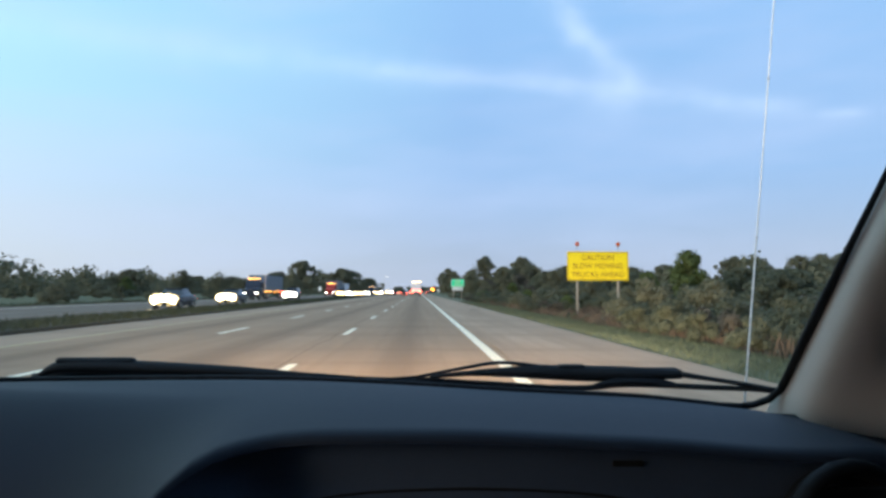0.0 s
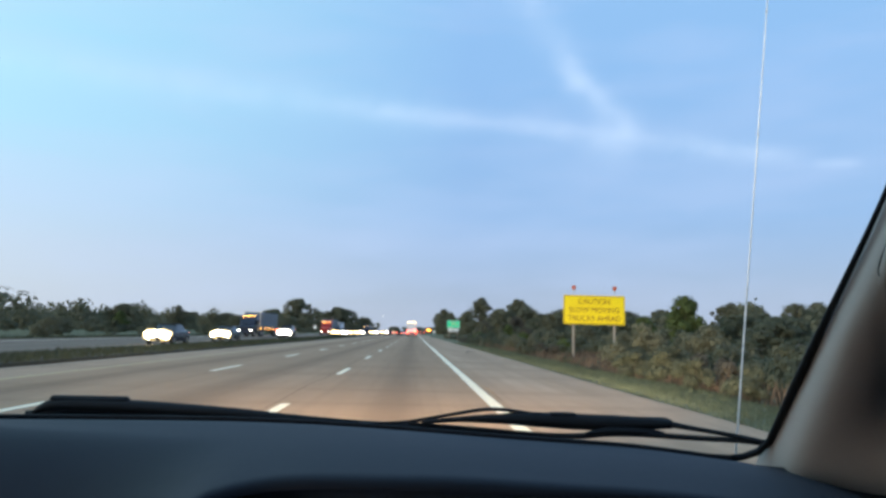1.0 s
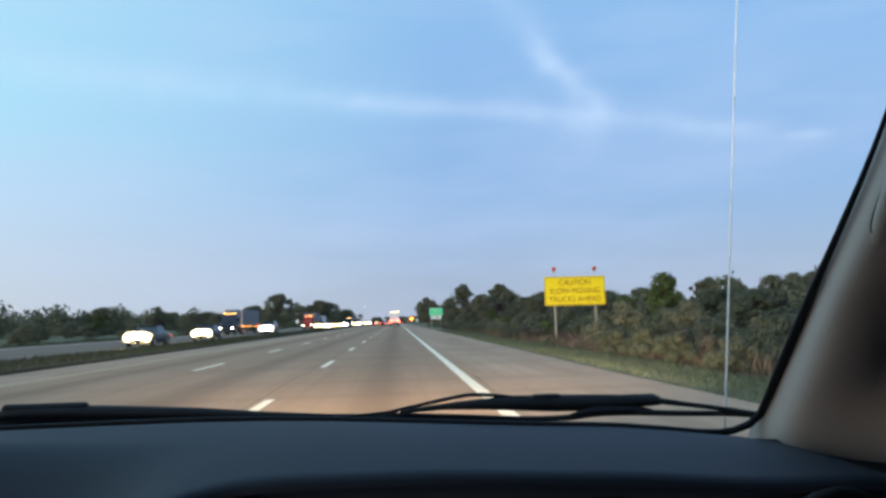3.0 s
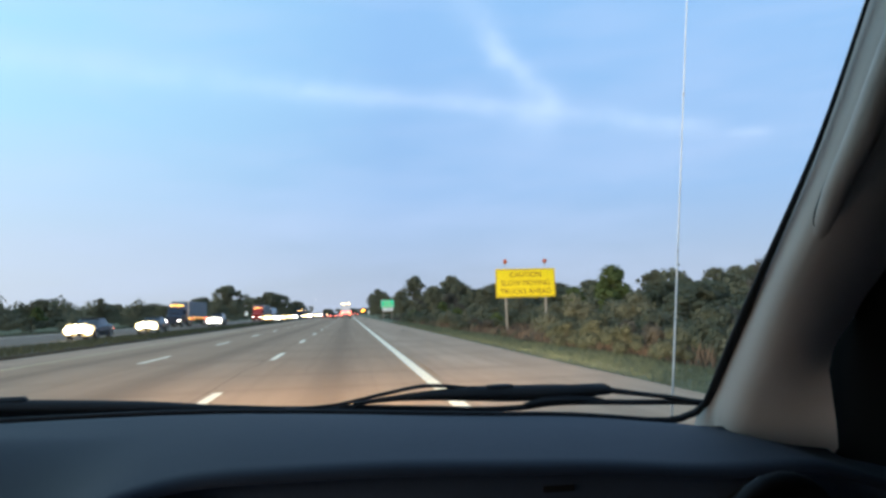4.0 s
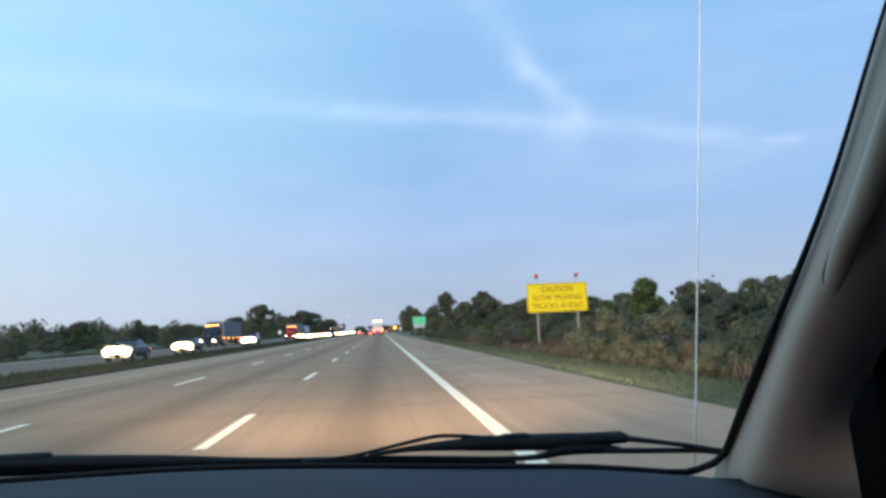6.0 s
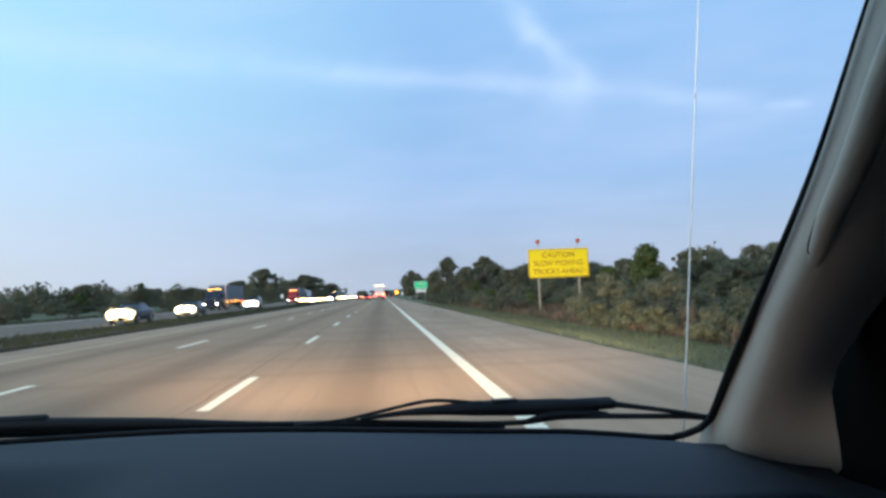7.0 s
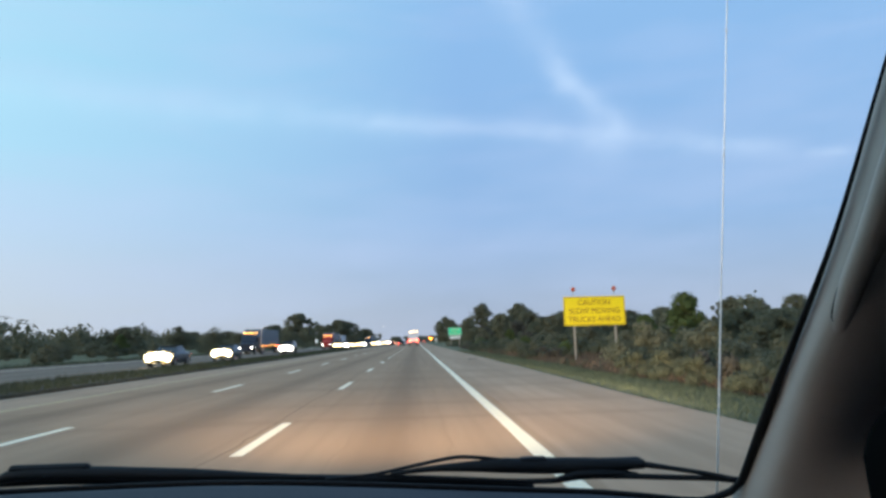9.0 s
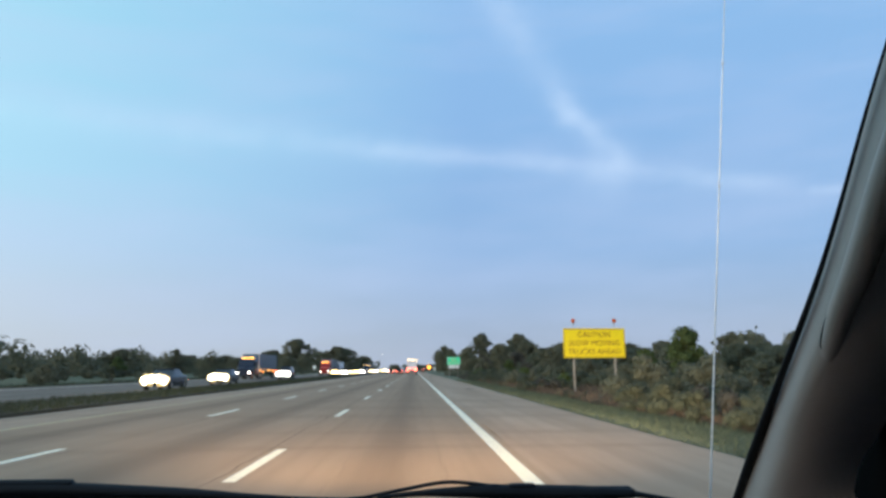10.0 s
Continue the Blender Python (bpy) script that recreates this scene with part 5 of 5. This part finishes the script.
plant(slim, [(26, 330, 1, 1), (23, 350, 0.95, 0.9), (27, 370, 1.1, 1), (21, 470, 1.0, 1.1), (25, 500, 1.1, 1.1), (24, 420, 1.0, 1.0), (28, 285, 0.9, 0.9), (-85, 330, 0.8, 0.7), (-53, 162, 0.55, 0.54), (30, 262, 0.9, 0.95)])
plant(bright, [(27.6, 72, 1.15, 1.12), (24.6, 75, 0.8, 0.75), (17, 128, 0.8, 0.7), (-52, 128, 0.8, 0.7)])
plant(olive, [(27, 52, 0.8, 0.52), (33, 62, 0.9, 0.62), (21, 33, 0.62, 0.42), (30, 42, 0.9, 0.55), (29, 96, 0.7, 0.66), (36, 78, 0.9, 0.70), (17.5, 22, 0.55, 0.36), (25, 27, 0.8, 0.52),
              (34, 108, 0.9, 0.78), (27, 112, 0.8, 0.66), (26, 150, 1.0, 0.9), (30, 240, 1.3, 1.4), (35, 196, 1.2, 1.25), (41, 186, 1.2, 1.3), (38, 58, 0.9, 0.62)])
plant(scrub, [(31, 124, 0.8, 0.72), (27, 140, 0.8, 0.78), (34, 160, 1.0, 0.95), (29, 184, 1.0, 1.1), (24, 200, 1.0, 1.15), (68, 150, 0.9, 1.14), (72, 158, 0.8, 1.05), (63, 128, 0.6, 0.92), (69, 126, 0.7, 1.0), (74, 128, 0.8, 1.06), (80, 132, 0.8, 1.1), (88, 138, 0.9, 1.15), (60, 170, 0.9, 1.0), (52, 172, 0.9, 0.95),
              (-60, 150, 0.7, 0.72), (-66, 165, 0.8, 0.72), (-57, 176, 0.7, 0.66), (-72, 160, 0.9, 0.55), (-50, 205, 0.7, 0.62), (-60, 215, 0.8, 0.7), (-74, 230, 1.0, 0.8), (-60, 245, 0.9, 0.7), (-68, 262, 1.1, 0.85), (-60, 295, 1.0, 0.85),
              (-70, 322, 1.2, 1.0), (-62, 350, 1.1, 0.95), (-72, 385, 1.2, 1.0), (-84, 200, 1.0, 0.7), (-95, 240, 1.1, 0.75), (-58, 385, 1.1, 0.95), (-54, 440, 1.3, 1.0), (-44, 500, 1.3, 1.0)])
plant(brown, [(25, 175, 0.8, 0.8), (32, 205, 1.1, 1.1), (22, 222, 0.8, 0.8), (24, 100, 0.55, 0.45), (36, 130, 0.9, 0.7), (29.4, 46, 0.46, 0.64), (33.5, 52, 0.5, 0.6), (19, 120, 0.5, 0.4)])
plant(red, [(22.5, 226, 1.0, 1.0), (20, 142, 0.5, 0.42)])

shrubs = [make_shrub("dense olive roadside shrub", 2.2, 3.0, "leaf_olive", 31), make_shrub("dense dark green roadside shrub", 2.5, 3.2, "leaf_dark", 32),
          make_shrub("brownish dry roadside shrub", 1.9, 2.8, "leaf_brown", 33), make_shrub("leafy green roadside shrub", 2.1, 2.8, "leaf_green", 34),
          make_shrub("low olive roadside shrub", 1.5, 2.4, "leaf_olive", 35)]
spots = [[] for _ in shrubs]
rs = random.Random(5)
for row, (x0, dy, s0) in enumerate(((9.2, 2.6, 0.50), (11.4, 2.8, 0.78), (14.4, 3.2, 0.98), (18.0, 4.0, 1.15), (22.5, 5.0, 1.35))):
    y = 9.0 + rs.random() * 3
    while y < (190 if row < 4 else 150):
        x = x0 + rs.uniform(-0.9, 0.9)
        s = s0 * rs.uniform(0.75, 1.25)
        if 28 < y < 62 and 0.19 < x / y < 0.31:
            s *= 0.42                              # low growth in front of the yellow sign
        if not (11.6 < x < 18.6 and 44 < y < 62) and not (7 < x < 11.8 and 150 < y < 174):
            k = rs.choices(range(5), (5, 4, 4, 1 if row > 1 else 0, 4))[0]
            spots[k].append((x, y, s, s * rs.uniform(0.8, 1.1)))
        y += dy * rs.uniform(0.7, 1.3) * (1 + y / 160)
y = 60
while y < 330:
    for x in (-44, -52):
        s = rs.uniform(0.7, 1.2)
        spots[rs.choice((1, 1, 0))].append((x + rs.uniform(-3, 3), y + rs.uniform(-4, 4), s, s * 0.9))
    y += 11
for proto, pl in zip(shrubs, spots):
    plant(proto, pl)


def far_woods():
    """Woods along the skyline on both sides, too far off to count."""
    rng = np.random.default_rng(77)
    lobes = []
    for _ in range(520):
        side = rng.random()
        if side < 0.5:
            x, y, h = -45 - 420 * rng.random(), 640 + 260 * rng.random(), 8 + 6 * rng.random()
        elif side < 0.93:
            x, y, h = 24 + 320 * rng.random() ** 1.3, 470 + 300 * rng.random(), 7 + 6 * rng.random()
        else:
            x, y, h = -30 + 60 * rng.random(), 950 + 80 * rng.random(), 7 + 2 * rng.random()
        for i in range(3):
            lobes.append((x + rng.normal() * 3, y + rng.normal() * 3, h * (0.25 + 0.25 * i), h * (0.34 - 0.05 * i)))
    ob = new("far_woods", leaf_mesh("far_woods", lobes, 26, 1.4, "leaf_dark", rng))
    tagged(ob, "dark distant woods along the skyline", "woods", kind="stuff")
    lobes = []
    for _ in range(260):
        y = 40 + 420 * rng.random() ** 1.2
        x = 40 + 60 * rng.random()
        h = 3.5 + 4.0 * rng.random()
        for i in range(3):
            lobes.append((x + rng.normal(), y + rng.normal(), h * (0.2 + 0.25 * i), h * (0.36 - 0.05 * i)))
    for _ in range(420):
        y = 90 + 520 * rng.random()
        x = -54 - 100 * rng.random() - 0.02 * y
        h = 4.2 + 4.2 * rng.random() * (0.5 + 0.5 * noise.noise(V((x * 0.02, y * 0.012, 9.0)))) + 0.004 * y
        for i in range(3):
            lobes.append((x + rng.normal(), y + rng.normal(), h * (0.2 + 0.25 * i), h * (0.36 - 0.05 * i)))
    ob = new("thicket", leaf_mesh("thicket", lobes, 60, 0.42, "leaf_dark", rng))
    tagged(ob, "dark green thicket of scrub behind the roadside shrubs", "thicket", kind="stuff")


far_woods()
